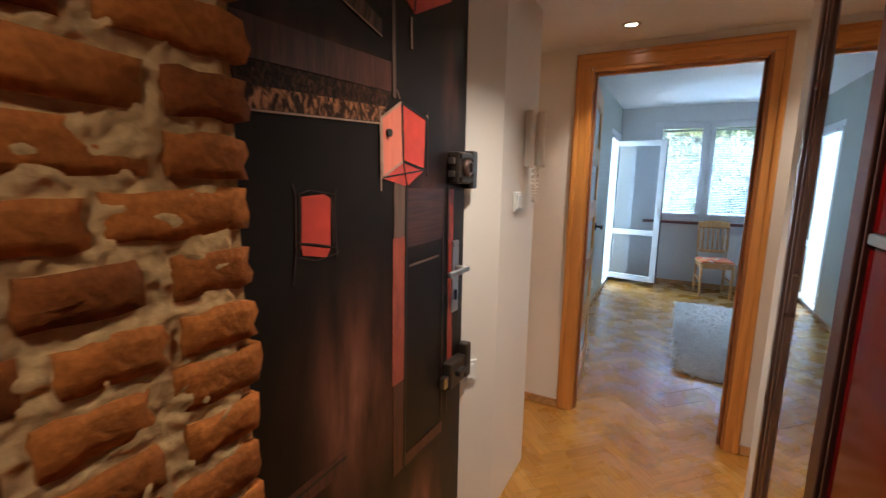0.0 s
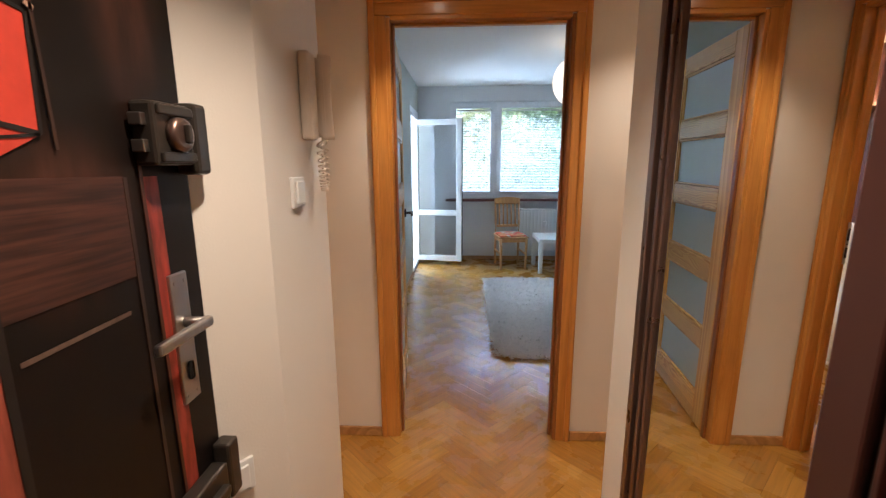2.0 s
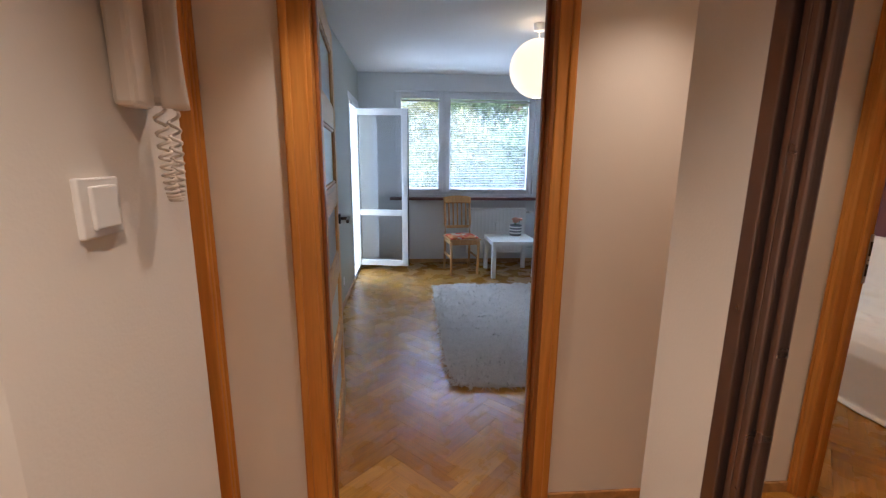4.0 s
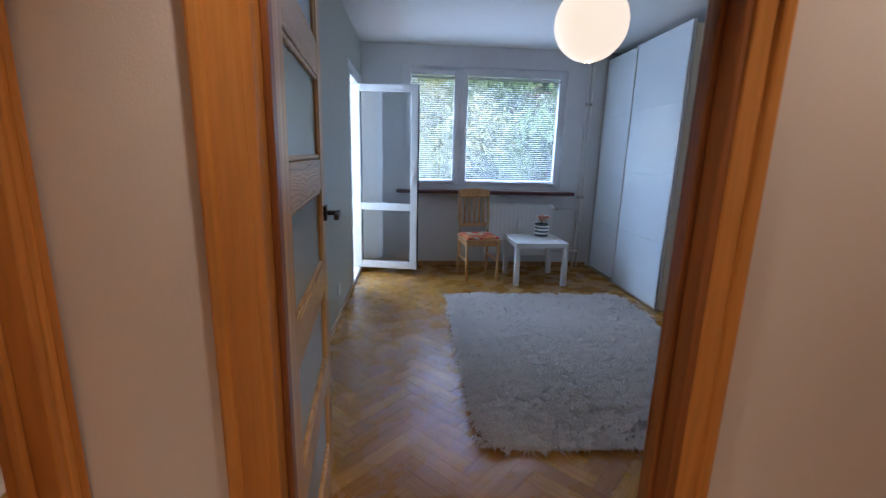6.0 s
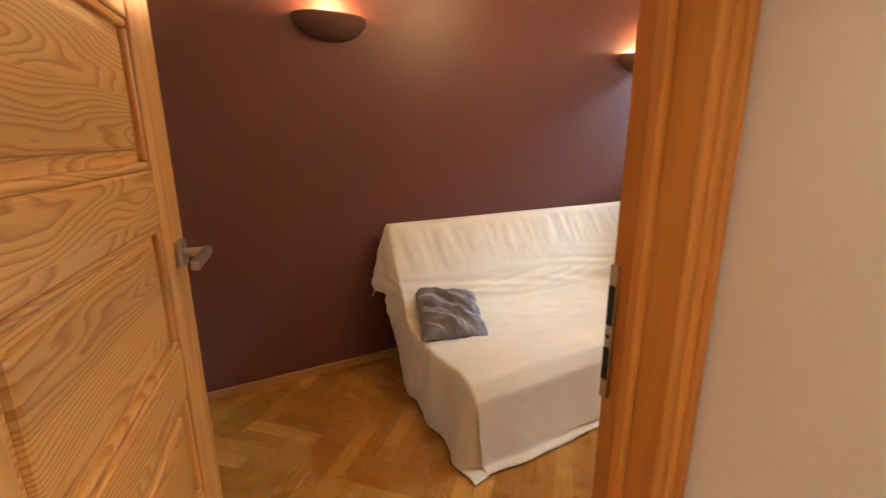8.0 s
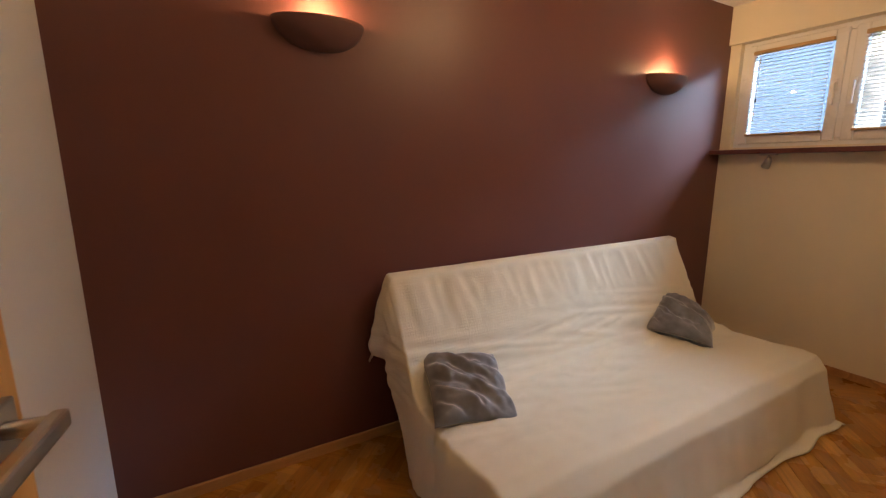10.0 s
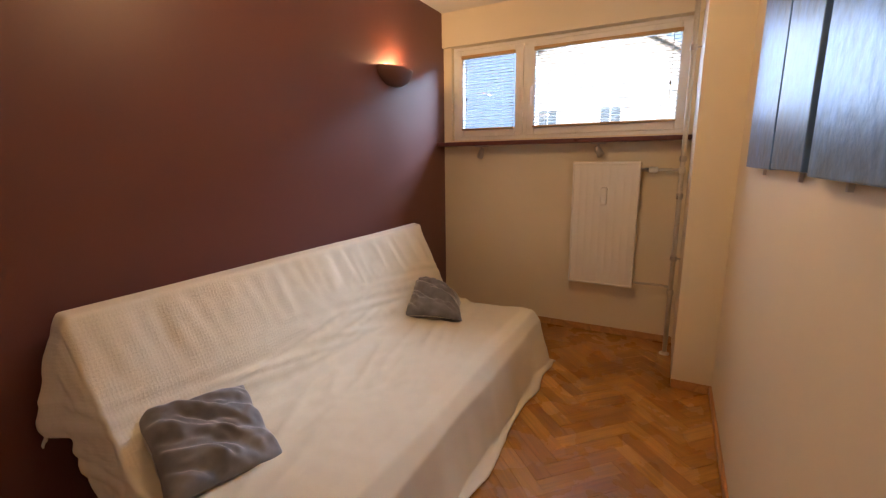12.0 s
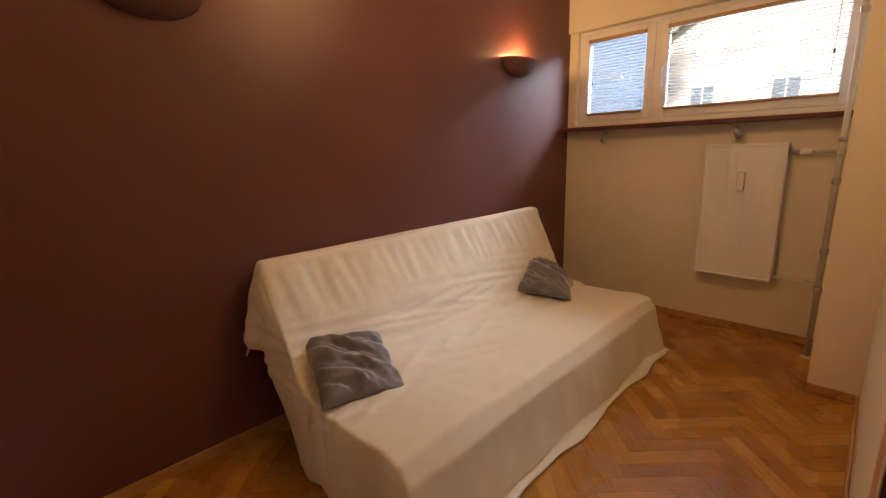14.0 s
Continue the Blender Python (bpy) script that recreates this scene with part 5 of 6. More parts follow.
def entry_door():
    base = mat("mural_black", (0.012, 0.008, 0.006), 0.4, vary=0.5, scale=3, spec=0.2, stretch=(1, 3, 0.6))
    rust = mat("mural_rust", (0.11, 0.032, 0.018), 0.4, vary=0.6, scale=7, stretch=(1, 6, 0.7), fine=0.5, bump_scale=25)
    dim = mat("mural_dim_brown", (0.045, 0.02, 0.013), 0.4, vary=0.7, scale=6, stretch=(1, 7, 0.6), fine=0.5, bump_scale=20)
    red = mat("mural_lantern_red", (0.60, 0.055, 0.030), 0.4, vary=0.22, scale=10, fine=0.15, bump_scale=30)
    pale = mat("mural_lantern_pale", (0.72, 0.20, 0.12), 0.4, vary=0.14, scale=8, stretch=(1, 8, 0.8))
    post = mat("mural_red_post", (0.40, 0.085, 0.05), 0.4, vary=0.3, scale=9, stretch=(1, 5, 0.8), fine=0.25, bump_scale=40)
    grey = mat("mural_grey_wood", (0.14, 0.085, 0.06), 0.4, vary=0.4, scale=9, stretch=(1, 6, 0.8))
    line = mat("mural_dark_line", (0.012, 0.008, 0.007), 0.4)
    edge = mat("mural_pale_line", (0.42, 0.26, 0.18), 0.4, vary=0.3, scale=30)
    t = thing("entry_door", "closed entry door with a dark mural of red lanterns", "door")
    X = -0.112
    part("leaf", box(X - 0.045, X, 2.348, 3.335, 0.004, 2.065, 0.002), base, t)
    mu = part("mural", box(X, X + 0.001, 2.352, 3.33, 0.01, 2.06), mural_print(), t, "printed night scene with red lanterns")
    x1, x2, x3, x4 = X + 0.002, X + 0.0035, X + 0.005, X + 0.0065
    # dim lit wall, eaves and beams
    plate(mu, "eave_glow", [(2.42, 1.634), (2.878, 1.652), (2.878, 1.725), (2.42, 1.705)], rust, x1)
    plate(mu, "eave_carving", [(2.42, 1.590), (2.858, 1.612), (2.878, 1.650), (2.42, 1.632)], speckle("mural_scrollwork", (0.012, 0.006, 0.004), (0.10, 0.040, 0.020), 70), x1)
    plate(mu, "eave_tiles", [(2.42, 1.549), (2.835, 1.572), (2.857, 1.611), (2.42, 1.589)], speckle("mural_tile_ends", (0.030, 0.012, 0.007), (0.46, 0.20, 0.085), 45), x1)
    bar_between(mu, "eave_edge", (2.42, 1.546), (2.83, 1.568), 0.004, edge, x2)
    plate(mu, "upper_eave", [(2.50, 1.86), (2.838, 1.776), (2.839, 1.813), (2.56, 1.90)], rust, x1)
    for i in range(16):
        k = i / 16
        bar_between(mu, "rafter", (2.51 + 0.32 * k, 1.862 - 0.082 * k), (2.55 + 0.285 * k, 1.893 - 0.08 * k), 0.006, line if i % 2 else grey, x2)
    bar_between(mu, "eave_edge", (2.50, 1.858), (2.838, 1.775), 0.004, edge, x2)
    bar_between(mu, "hanging_rod", (2.888, 2.05), (2.893, 1.64), 0.014, grey, x1)
    # posts
    bar_between(mu, "grey_post", (2.917, 1.42), (2.917, 1.27), 0.056, grey, x1)
    bar_between(mu, "red_post", (2.915, 1.27), (2.908, 0.84), 0.062, post, x1)
    bar_between(mu, "post_foot", (2.910, 0.84), (2.908, 0.55), 0.054, rust, x1)
    bar_between(mu, "post_edge", (2.950, 1.42), (2.940, 0.55), 0.012, line, x2)
    # slatted screen and lower panels beside the post
    plate(mu, "slatted_screen", [(2.955, 1.235), (3.167, 1.240), (3.167, 1.402), (2.955, 1.405)], mat("mural_screen", (0.060, 0.020, 0.012), 0.4, vary=0.9, scale=4, stretch=(1, 0.8, 16), fine=0.6, bump_scale=9), x1)
    bar_between(mu, "rail", (2.966, 1.180), (3.144, 1.185), 0.007, grey, x1)
    bar_between(mu, "panel_edge", (3.172, 1.40), (3.176, 0.60), 0.008, dim, x1)
    bar_between(mu, "ledge", (2.946, 0.565), (3.182, 0.555), 0.045, rust, x1)
    bar_between(mu, "ledge_shadow", (2.946, 0.545), (3.182, 0.536), 0.008, line, x2)
    bar_between(mu, "step_beam", (2.48, 0.735), (2.678, 0.735), 0.05, rust, x1)
    bar_between(mu, "step_beam_line", (2.48, 0.742), (2.678, 0.744), 0.006, line, x2)
    bar_between(mu, "red_banner", (3.226, 1.40), (3.232, 0.70), 0.038, mat("mural_worn_banner", (0.42, 0.055, 0.032), 0.4, vary=0.5, scale=12, stretch=(1, 3, 0.7), fine=0.55, bump_scale=18), x1)
    bar_between(mu, "red_banner_edge", (3.205, 1.45), (3.212, 0.60), 0.008, rust, x2)
    # small lit window
    plate(mu, "lit_window", [(2.558, 1.300), (2.641, 1.282), (2.645, 1.388), (2.625, 1.397), (2.562, 1.393)], red, x1)
    plate(mu, "lit_window_foot", [(2.560, 1.272), (2.628, 1.258), (2.641, 1.276), (2.556, 1.294)], red, x1)
    for p, q, k in (((2.556, 1.400), (2.552, 1.285), 0.006), ((2.538, 1.420), (2.546, 1.395), 0.004), ((2.546, 1.395), (2.541, 1.280), 0.005), ((2.541, 1.285), (2.530, 1.215), 0.005), ((2.648, 1.392), (2.650, 1.285), 0.007), ((2.662, 1.408), (2.656, 1.370), 0.004), ((2.656, 1.37), (2.660, 1.255), 0.005), ((2.546, 1.300), (2.600, 1.291), 0.005), ((2.600, 1.291), (2.656, 1.277), 0.005), ((2.552, 1.398), (2.585, 1.406), 0.004), ((2.585, 1.406), (2.655, 1.396), 0.004), ((2.548, 1.270), (2.595, 1.256), 0.004), ((2.595, 1.256), (2.665, 1.262), 0.004), ((2.655, 1.262), (2.668, 1.268), 0.006)):
        bar_between(mu, "window_bar", p, q, k * 0.65, dim, x2)
    # hanging lantern with six frame lines
    la = plate(mu, "lantern_face", [(2.836, 1.434), (2.930, 1.479), (2.919, 1.630), (2.831, 1.581)], pale, x2)
    plate(mu, "lantern_face", [(2.930, 1.479), (3.042, 1.459), (3.049, 1.604), (2.919, 1.630)], red, x2)
    plate(mu, "lantern_base", [(2.836, 1.432), (2.950, 1.411), (3.042, 1.457), (2.930, 1.477)], red, x2)
    for p, q, w, mt in (((2.925, 1.632), (2.931, 1.478), 0.008, line), ((2.831, 1.581), (2.836, 1.434), 0.007, edge), ((2.836, 1.434), (2.930, 1.479), 0.006, edge), ((2.930, 1.479), (3.042, 1.459), 0.007, line), ((2.831, 1.581), (2.919, 1.632), 0.006, edge), ((2.919, 1.632), (3.049, 1.604), 0.005, line), ((3.050, 1.604), (3.043, 1.458), 0.005, line), ((2.93, 1.478), (2.95, 1.411), 0.005, line), ((2.836, 1.434), (3.042, 1.458), 0.004, line), ((3.058, 1.63), (3.062, 1.44), 0.005, dim), ((2.826, 1.60), (2.829, 1.40), 0.004, edge), ((2.90, 1.66), (2.913, 1.64), 0.006, grey), ((3.052, 1.616), (3.062, 1.61), 0.008, edge)):
        bar_between(mu, "lantern_frame", p, q, w, mt, x3)
    plate(mu, "upper_lantern", [(2.943, 1.895), (2.990, 1.872), (3.20, 1.975), (3.19, 2.055), (2.95, 2.055)], red, x2)
    bar_between(mu, "lantern_frame", (2.985, 1.878), (3.01, 2.05), 0.006, line, x3)
    bar_between(mu, "lantern_tassel", (2.972, 1.86), (2.974, 1.78), 0.007, edge, x2)
    # peephole, rim lock, handle plate, bolt
    pe = part("peephole", tube([(x3, 2.862, 1.548), (x3 + 0.006, 2.862, 1.548)], 0.010, 18), M_DARKMET, t, "small round peephole cover")
    rl = part("rim_lock", box(X + 0.001, X + 0.042, 3.20, 3.30, 1.418, 1.522, 0.006), M_DARKMET, t, "dark bronze rim lock")
    part("lock_rail", box(X + 0.042, X + 0.050, 3.205, 3.295, 1.500, 1.517, 0.003), M_DARKMET, rl)
    part("lock_rail", box(X + 0.042, X + 0.050, 3.205, 3.295, 1.423, 1.440, 0.003), M_DARKMET, rl)
    part("cylinder", tube([(X + 0.042, 3.255, 1.47), (X + 0.055, 3.255, 1.47), (X + 0.058, 3.255, 1.47)], [0.030, 0.028, 0.022], 24), M_BROWNALU, rl, "round brown metal cylinder")
    part("thumb_turn", box(X + 0.058, X + 0.068, 3.249, 3.261, 1.455, 1.487, 0.003), M_DARKMET, rl)
    part("bolt", box(X + 0.008, X + 0.030, 3.188, 3.20, 1.482, 1.502, 0.002), M_STEEL, rl)
    part("bolt", box(X + 0.008, X + 0.030, 3.188, 3.20, 1.440, 1.460, 0.002), M_STEEL, rl)
    kp = part("keeper", box(X + 0.001, X + 0.046, 3.302, 3.345, 1.400, 1.530, 0.008), M_DARKMET, t, "dark bronze keeper")
    es = part("handle_plate", box(X + 0.001, X + 0.010, 3.233, 3.281, 0.965, 1.222, 0.003), M_STEEL, t, "satin steel handle plate")
    part("spindle", tube([(X + 0.010, 3.262, 1.125), (X + 0.050, 3.262, 1.125)], 0.010), M_STEEL, es)
    part("lever", box(X + 0.044, X + 0.060, 3.125, 3.272, 1.116, 1.136, 0.005), M_STEEL, es)
    part("keyhole", box(X + 0.010, X + 0.013, 3.250, 3.264, 1.010, 1.046, 0.004), M_BLACK, es)
    for z in (0.98, 1.205):
        for y in (3.243, 3.271):
            part("screw", tube([(X + 0.010, y, z), (X + 0.012, y, z)], 0.004, 10), M_STEEL, es)
    lb = part("bolt_lock", box(X + 0.001, X + 0.036, 3.185, 3.30, 0.700, 0.795, 0.006), M_DARKMET, t, "black lower bolt lock")
    part("bolt", box(X + 0.006, X + 0.028, 3.155, 3.185, 0.712, 0.752, 0.003), M_STEEL, lb)
    part("knob", box(X + 0.036, X + 0.055, 3.215, 3.275, 0.742, 0.762, 0.004), M_DARKMET, lb)
    part("keeper", box(X + 0.001, X + 0.040, 3.302, 3.342, 0.70, 0.83, 0.006), M_DARKMET, t)


entry_door()


def intercom():
    t = thing("intercom_phone", "ivory plastic wall intercom handset with a coiled cord", "intercom")
    x = -0.03
    part("base", box(x + 0.001, x + 0.036, 3.733, 3.787, 1.486, 1.722, 0.008), M_IVORY, t)
    bm = sheet(10, 24, lambda u, v: Vector((x + 0.020 + 0.052 * math.sin(math.pi * (0.08 + 0.84 * u)) ** 0.6 - 0.006 * math.sin(math.pi * v), 3.788 + 0.056 * u, 1.490 + 0.232 * v)))
    h = part("handset", bm, M_IVORY, t)
    h.modifiers.new("thick", "SOLIDIFY").thickness = 0.012
    part("handset_body", box(x + 0.004, x + 0.055, 3.791, 3.840, 1.496, 1.716, 0.010), M_IVORY, t)
    pts = []
    n = 190
    for i in range(n + 1):
        s = i / n
        loop = math.pi * s
        cy, cz = 3.825 + 0.020 * math.cos(loop), 1.488 - 0.150 * math.sin(loop) ** 0.8
        a = s * 2 * math.pi * 24
        pts.append((x + 0.03 + 0.009 * math.cos(a), cy + 0.009 * math.sin(a), cz))
    part("coiled_cord", tube(pts, 0.0031, 6), M_IVORY, t)


intercom()


def wall_switch(m, label):
    t = thing("light_switch", label, "light switch", m)
    part("plate", box(0, 0.010, -0.041, 0.041, -0.041, 0.041, 0.003), M_PLASTIC, t)
    part("rocker", box(0.010, 0.017, -0.026, 0.026, -0.030, 0.030, 0.003), M_PLASTIC, t)


wall_switch(pose(-0.03, 3.668, 1.343), "white plastic light switch below the intercom")
wall_switch(pose(-0.100, 3.362, 0.70, 0, 0, -35), "white plastic socket beside the entry door")
bpy.data.objects["light_switch.001"]["category"] = "socket"
s = thing("wall_socket", "white wall socket low on the grey wall", "socket", pose(LIV_L, 7.10, 0.24))
part("plate", box(0, 0.010, -0.041, 0.041, -0.041, 0.041, 0.003), M_PLASTIC, s)
part("well", tube([(0.0102, 0, 0), (0.012, 0, 0)], 0.02, 20), M_PLASTIC, s)


def hall_wardrobe():
    t = thing("sliding_wardrobe", "built-in wardrobe with a mirror door and a red gloss door", "wardrobe")
    part("carcass", box(0.94, 1.498, 0.32, 3.598, 0.02, HC - 0.002, 0.0), M_BROWNALU, t, "dark brown carcass")
    mi = part("mirror_door", box(0.906, 0.925, 2.70, 3.55, 0.03, HC - 0.03, 0.0), M_BROWNALU, t)
    part("mirror", box(0.893, 0.9055, 2.78, 3.515, 0.05, HC - 0.05, 0.0), M_MIRROR, mi, "tall clear mirror")
    for y0, y1, x0 in ((3.515, 3.530, 0.884), (3.532, 3.548, 0.878), (3.550, 3.566, 0.884)):
        part("edge_profile", box(x0, 0.905, y0, y1, 0.03, HC - 0.03, 0.004), M_BROWNALU, mi)
    part("side_channel", box(0.874, 0.905, 3.569, 3.598, 0.0, HC - 0.004, 0.003), M_BROWNALU, t)
    rd = part("red_door", box(0.868, 0.880, 1.95, 2.985, 0.03, HC - 0.03, 0.0), M_BROWNALU, t)
    for z0, z1 in ((0.07, 1.333), (1.355, HC - 0.06)):
        part("red_panel", box(0.858, 0.8675, 1.97, 2.907, z0, z1, 0.001), M_RED, rd, "glossy dark red panel")
    part("divider", box(0.852, 0.8675, 1.97, 2.907, 1.334, 1.354, 0.004), M_STEEL, rd, "aluminium divider bar")
    part("stile", box(0.846, 0.8675, 2.928, 2.987, 0.03, HC - 0.03, 0.004), M_MAROONALU, rd, "maroon brown stile")
    # Black strip stands in for the shaded groove beside the stile.
    part("stile_groove", box(0.860, 0.8675, 2.917, 2.927, 0.03, HC - 0.03, 0.0), M_BLACK, rd)
    part("stile_lip", box(0.850, 0.8675, 2.908, 2.916, 0.03, HC - 0.03, 0.002), M_MAROONALU, rd)
    part("silver_edge", box(0.872, 0.893, 2.988, 3.001, 0.03, HC - 0.03, 0.003), M_STEEL, rd)
    part("red_panel_next", box(0.893, 0.905, 0.34, 2.02, 0.05, HC - 0.05, 0.001), M_RED, t, "glossy dark red panel")
    part("track", box(0.850, 0.935, 0.32, 3.568, 0.0, 0.028, 0.0), M_BROWNALU, t)
    part("track", box(0.850, 0.935, 0.32, 3.568, HC - 0.028, HC - 0.001, 0.0), M_BROWNALU, t)


M_MAROONALU = mat("maroon_brown_lacquer", (0.055, 0.019, 0.015), 0.35, vary=0.06, spec=0.4)
hall_wardrobe()


# ---- small room: picture, sill lamps, strike plate ----
pic = thing("canvas_picture", "three panel blue grey metallic textured canvas picture", "picture")
for y0, y1, dz in ((5.985, 6.475, 0.0), (5.60, 5.965, 0.003), (4.78, 5.545, -0.004)):
    part("canvas_panel", box(SOFA_R - 0.030, SOFA_R - 0.003, y0, y1, 1.258 + dz, 2.06 + dz, 0.004), M_CANVAS, pic)
for y in (5.0, 5.35, 5.70, 6.2):
    part("hanger", box(SOFA_R - 0.012, SOFA_R - 0.003, y - 0.006, y + 0.006, 1.235, 1.262, 0.0), M_STEEL, pic)


def sill_spot(x, turn):
    t = thing("clip_spotlight", "small satin steel spotlight under the window sill", "spotlight", pose(x, SWIN_Y - 0.075, 1.408), "spotlights under the sill")
    part("mount", box(-0.05, 0.05, -0.012, 0.012, -0.012, 0.0, 0.002), M_STEEL, t)
    part("stem", tube([(0, 0, -0.012), (0, 0, -0.035)], 0.006, 10), M_STEEL, t)
    part("head", lathe([(0, 0.035), (0.014, 0.033), (0.022, 0.01), (0.026, -0.04), (0.022, -0.038), (0, -0.02)], 20), M_STEEL, t, "", pose(0, 0, -0.055, 25, turn, 0))


sill_spot(-1.955, 30)
sill_spot(-1.075, -28)
strike = part("strike_plate", box(-0.3695, -0.357, SD1 - 0.0165, SD1 - 0.0125, 0.958, 1.150, 0.001), M_STEEL, bpy.data.objects["door_frame_2"], "satin steel strike plate with two latch holes")
for z0, z1 in ((1.066, 1.122), (0.986, 1.034)):
    part("latch_hole", box(-0.3685, -0.3585, SD1 - 0.0175, SD1 - 0.0165, z0, z1, 0.0004), M_BLACK, strike, "dark latch hole")
part("screw", tube([(-0.3635, SD1 - 0.0165, 1.05), (-0.3635, SD1 - 0.0180, 1.05)], 0.003, 10), M_DARKMET, strike)


# ---- outside ----
GZ = -0.9
M_GRASS = mat("lawn", (0.07, 0.11, 0.03), 0.9, vary=0.4, scale=0.8, bump=0.6, bump_scale=12)
bm = box(-400, 400, 9.6, 700, GZ - 0.2, GZ)
solid("ground", bm, M_GRASS, "lawn outside the windows", "ground")
solid("balcony_floor", box(-2.6, LIV_L - 0.22, SWIN_Y + 0.26, 9.55, -0.25, -0.03), mat("concrete", (0.4, 0.39, 0.37), 0.85, vary=0.15, scale=5, bump=0.3), "grey concrete balcony floor", "balcony")
solid("balcony_wall", box(-2.62, -2.47, SWIN_Y + 0.3, 10.0, GZ, 2.75), mat("pale_blue_render", (0.135, 0.16, 0.20), 0.85, vary=0.06, scale=4, bump=0.4, bump_scale=90), "pale blue rendered side wall of the balcony", "wall")


def tree(x, y, height, spread, seed, leaves, tones, label):
    """A tapered trunk with limbs, and a crown of many small leaves in uneven clumps."""
    rnd = random.Random(seed)
    gen = np.random.default_rng(seed)
    t = thing("tree", label, "tree", pose(x, y, GZ), "trees outside")
    bark = M_BARK
    part("trunk", tube([(0, 0, 0), (0.05, 0.02, height * 0.3), (-0.04, 0.05, height * 0.6), (0.02, 0, height * 0.9)], [height * 0.028, height * 0.022, height * 0.013, height * 0.004], 10), bark, t)
    tips = []
    for i in range(22):
        a, h0 = i * 2.4 + rnd.uniform(-0.4, 0.4), height * rnd.uniform(0.12, 0.85)
        r = spread * rnd.uniform(0.55, 1.0) * (1 - 0.45 * abs(h0 / height - 0.4))
        e = Vector((r * math.cos(a), r * math.sin(a), h0 + rnd.uniform(-0.05, 0.16) * height))
        m = Vector((e.x * 0.5, e.y * 0.5, (h0 + e.z) / 2 + 0.1))
        part("limb", tube([(0, 0, h0), tuple(m), tuple(e)], [0.035, 0.022, 0.006], 6), bark, t)
        for k in (0.45, 0.7, 0.9, 1.0):
            tips.append(Vector((0, 0, h0)).lerp(e, k) + Vector((rnd.uniform(-0.3, 0.3), rnd.uniform(-0.3, 0.3), rnd.uniform(-0.25, 0.25))))
    tips = np.array([tuple(p) for p in tips])
    c = tips[gen.integers(0, len(tips), leaves)] + gen.normal(0, 0.24, (leaves, 3)) * np.array([1, 1, 0.75])
    c[:, 2] = np.maximum(c[:, 2], 0.1)
    d1 = gen.normal(0, 1, (leaves, 3))
    d1[:, 2] -= 0.9
    d1 /= np.linalg.norm(d1, axis=1)[:, None]
    d2 = np.cross(d1, gen.normal(0, 1, (leaves, 3)))
    d2 /= np.linalg.norm(d2, axis=1)[:, None]
    s = gen.uniform(0.045, 0.10, (leaves, 1))
    quad = np.stack([c - d1 * s, c + d2 * s * 0.42, c + d1 * s, c - d2 * s * 0.42], 1).reshape(-1, 3)
    me = bpy.data.meshes.new("crown")
    me.from_pydata(quad.tolist(), [], np.arange(leaves * 4).reshape(-1, 4).tolist())
    me.materials.append(tones)
    cr = new("crown", me)
    cr.parent = t
    return t


def leaf_material(name, a, b):
    m = bpy.data.materials.new(name)
    m.use_nodes = True
    nt = m.node_tree
    p = nt.nodes["Principled BSDF"]
    g = nt.nodes.new("ShaderNodeNewGeometry")
    r = nt.nodes.new("ShaderNodeValToRGB")
    r.color_ramp.elements[0].color, r.color_ramp.elements[1].color = (*a, 1), (*b, 1)
    nt.links.new(g.outputs["Random Per Island"], r.inputs["Fac"])
    nt.links.new(r.outputs["Color"], p.inputs["Base Color"])
    p.inputs["Roughness"].default_value = 0.5
    tl = nt.nodes.new("ShaderNodeBsdfTranslucent")
    nt.links.new(r.outputs["Color"], tl.inputs["Color"])
    mx = nt.nodes.new("ShaderNodeMixShader")
    mx.inputs[0].default_value = 0.35
    nt.links.new(p.outputs[0], mx.inputs[1])
    nt.links.new(tl.outputs[0], mx.inputs[2])
    nt.links.new(mx.outputs[0], nt.nodes["Material Output"].inputs["Surface"])
    return m


M_BARK = mat("bark", (0.09, 0.065, 0.045), 0.9, vary=0.3, scale=10, bump=0.8, bump_scale=30)
LEAF_A = leaf_material("leaf_green", (0.08, 0.15, 0.06), (0.20, 0.30, 0.13))
LEAF_B = leaf_material("leaf_yellow_green", (0.13, 0.20, 0.07), (0.32, 0.33, 0.15))
tree(3.1, 13.6, 6.2, 1.9, 1, 26000, LEAF_A, "leafy green tree close to the living room window")
tree(2.0, 17.2, 6.5, 2.0, 2, 26000, LEAF_B, "yellowish green tree behind the living room window")
tree(0.95, 13.2, 3.6, 1.25, 7, 16000, LEAF_B, "low leafy bush below the living room window")
tree(2.3, 15.6, 4.4, 1.9, 9, 18000, LEAF_A, "dense green bush in the garden")
tree(5.2, 17.0, 7.5, 2.6, 3, 20000, LEAF_A, "leafy green tree in the garden")
tree(-9.8, 26.5, 9.0, 2.2, 5, 7000, LEAF_A, "green tree beside the neighbouring house")


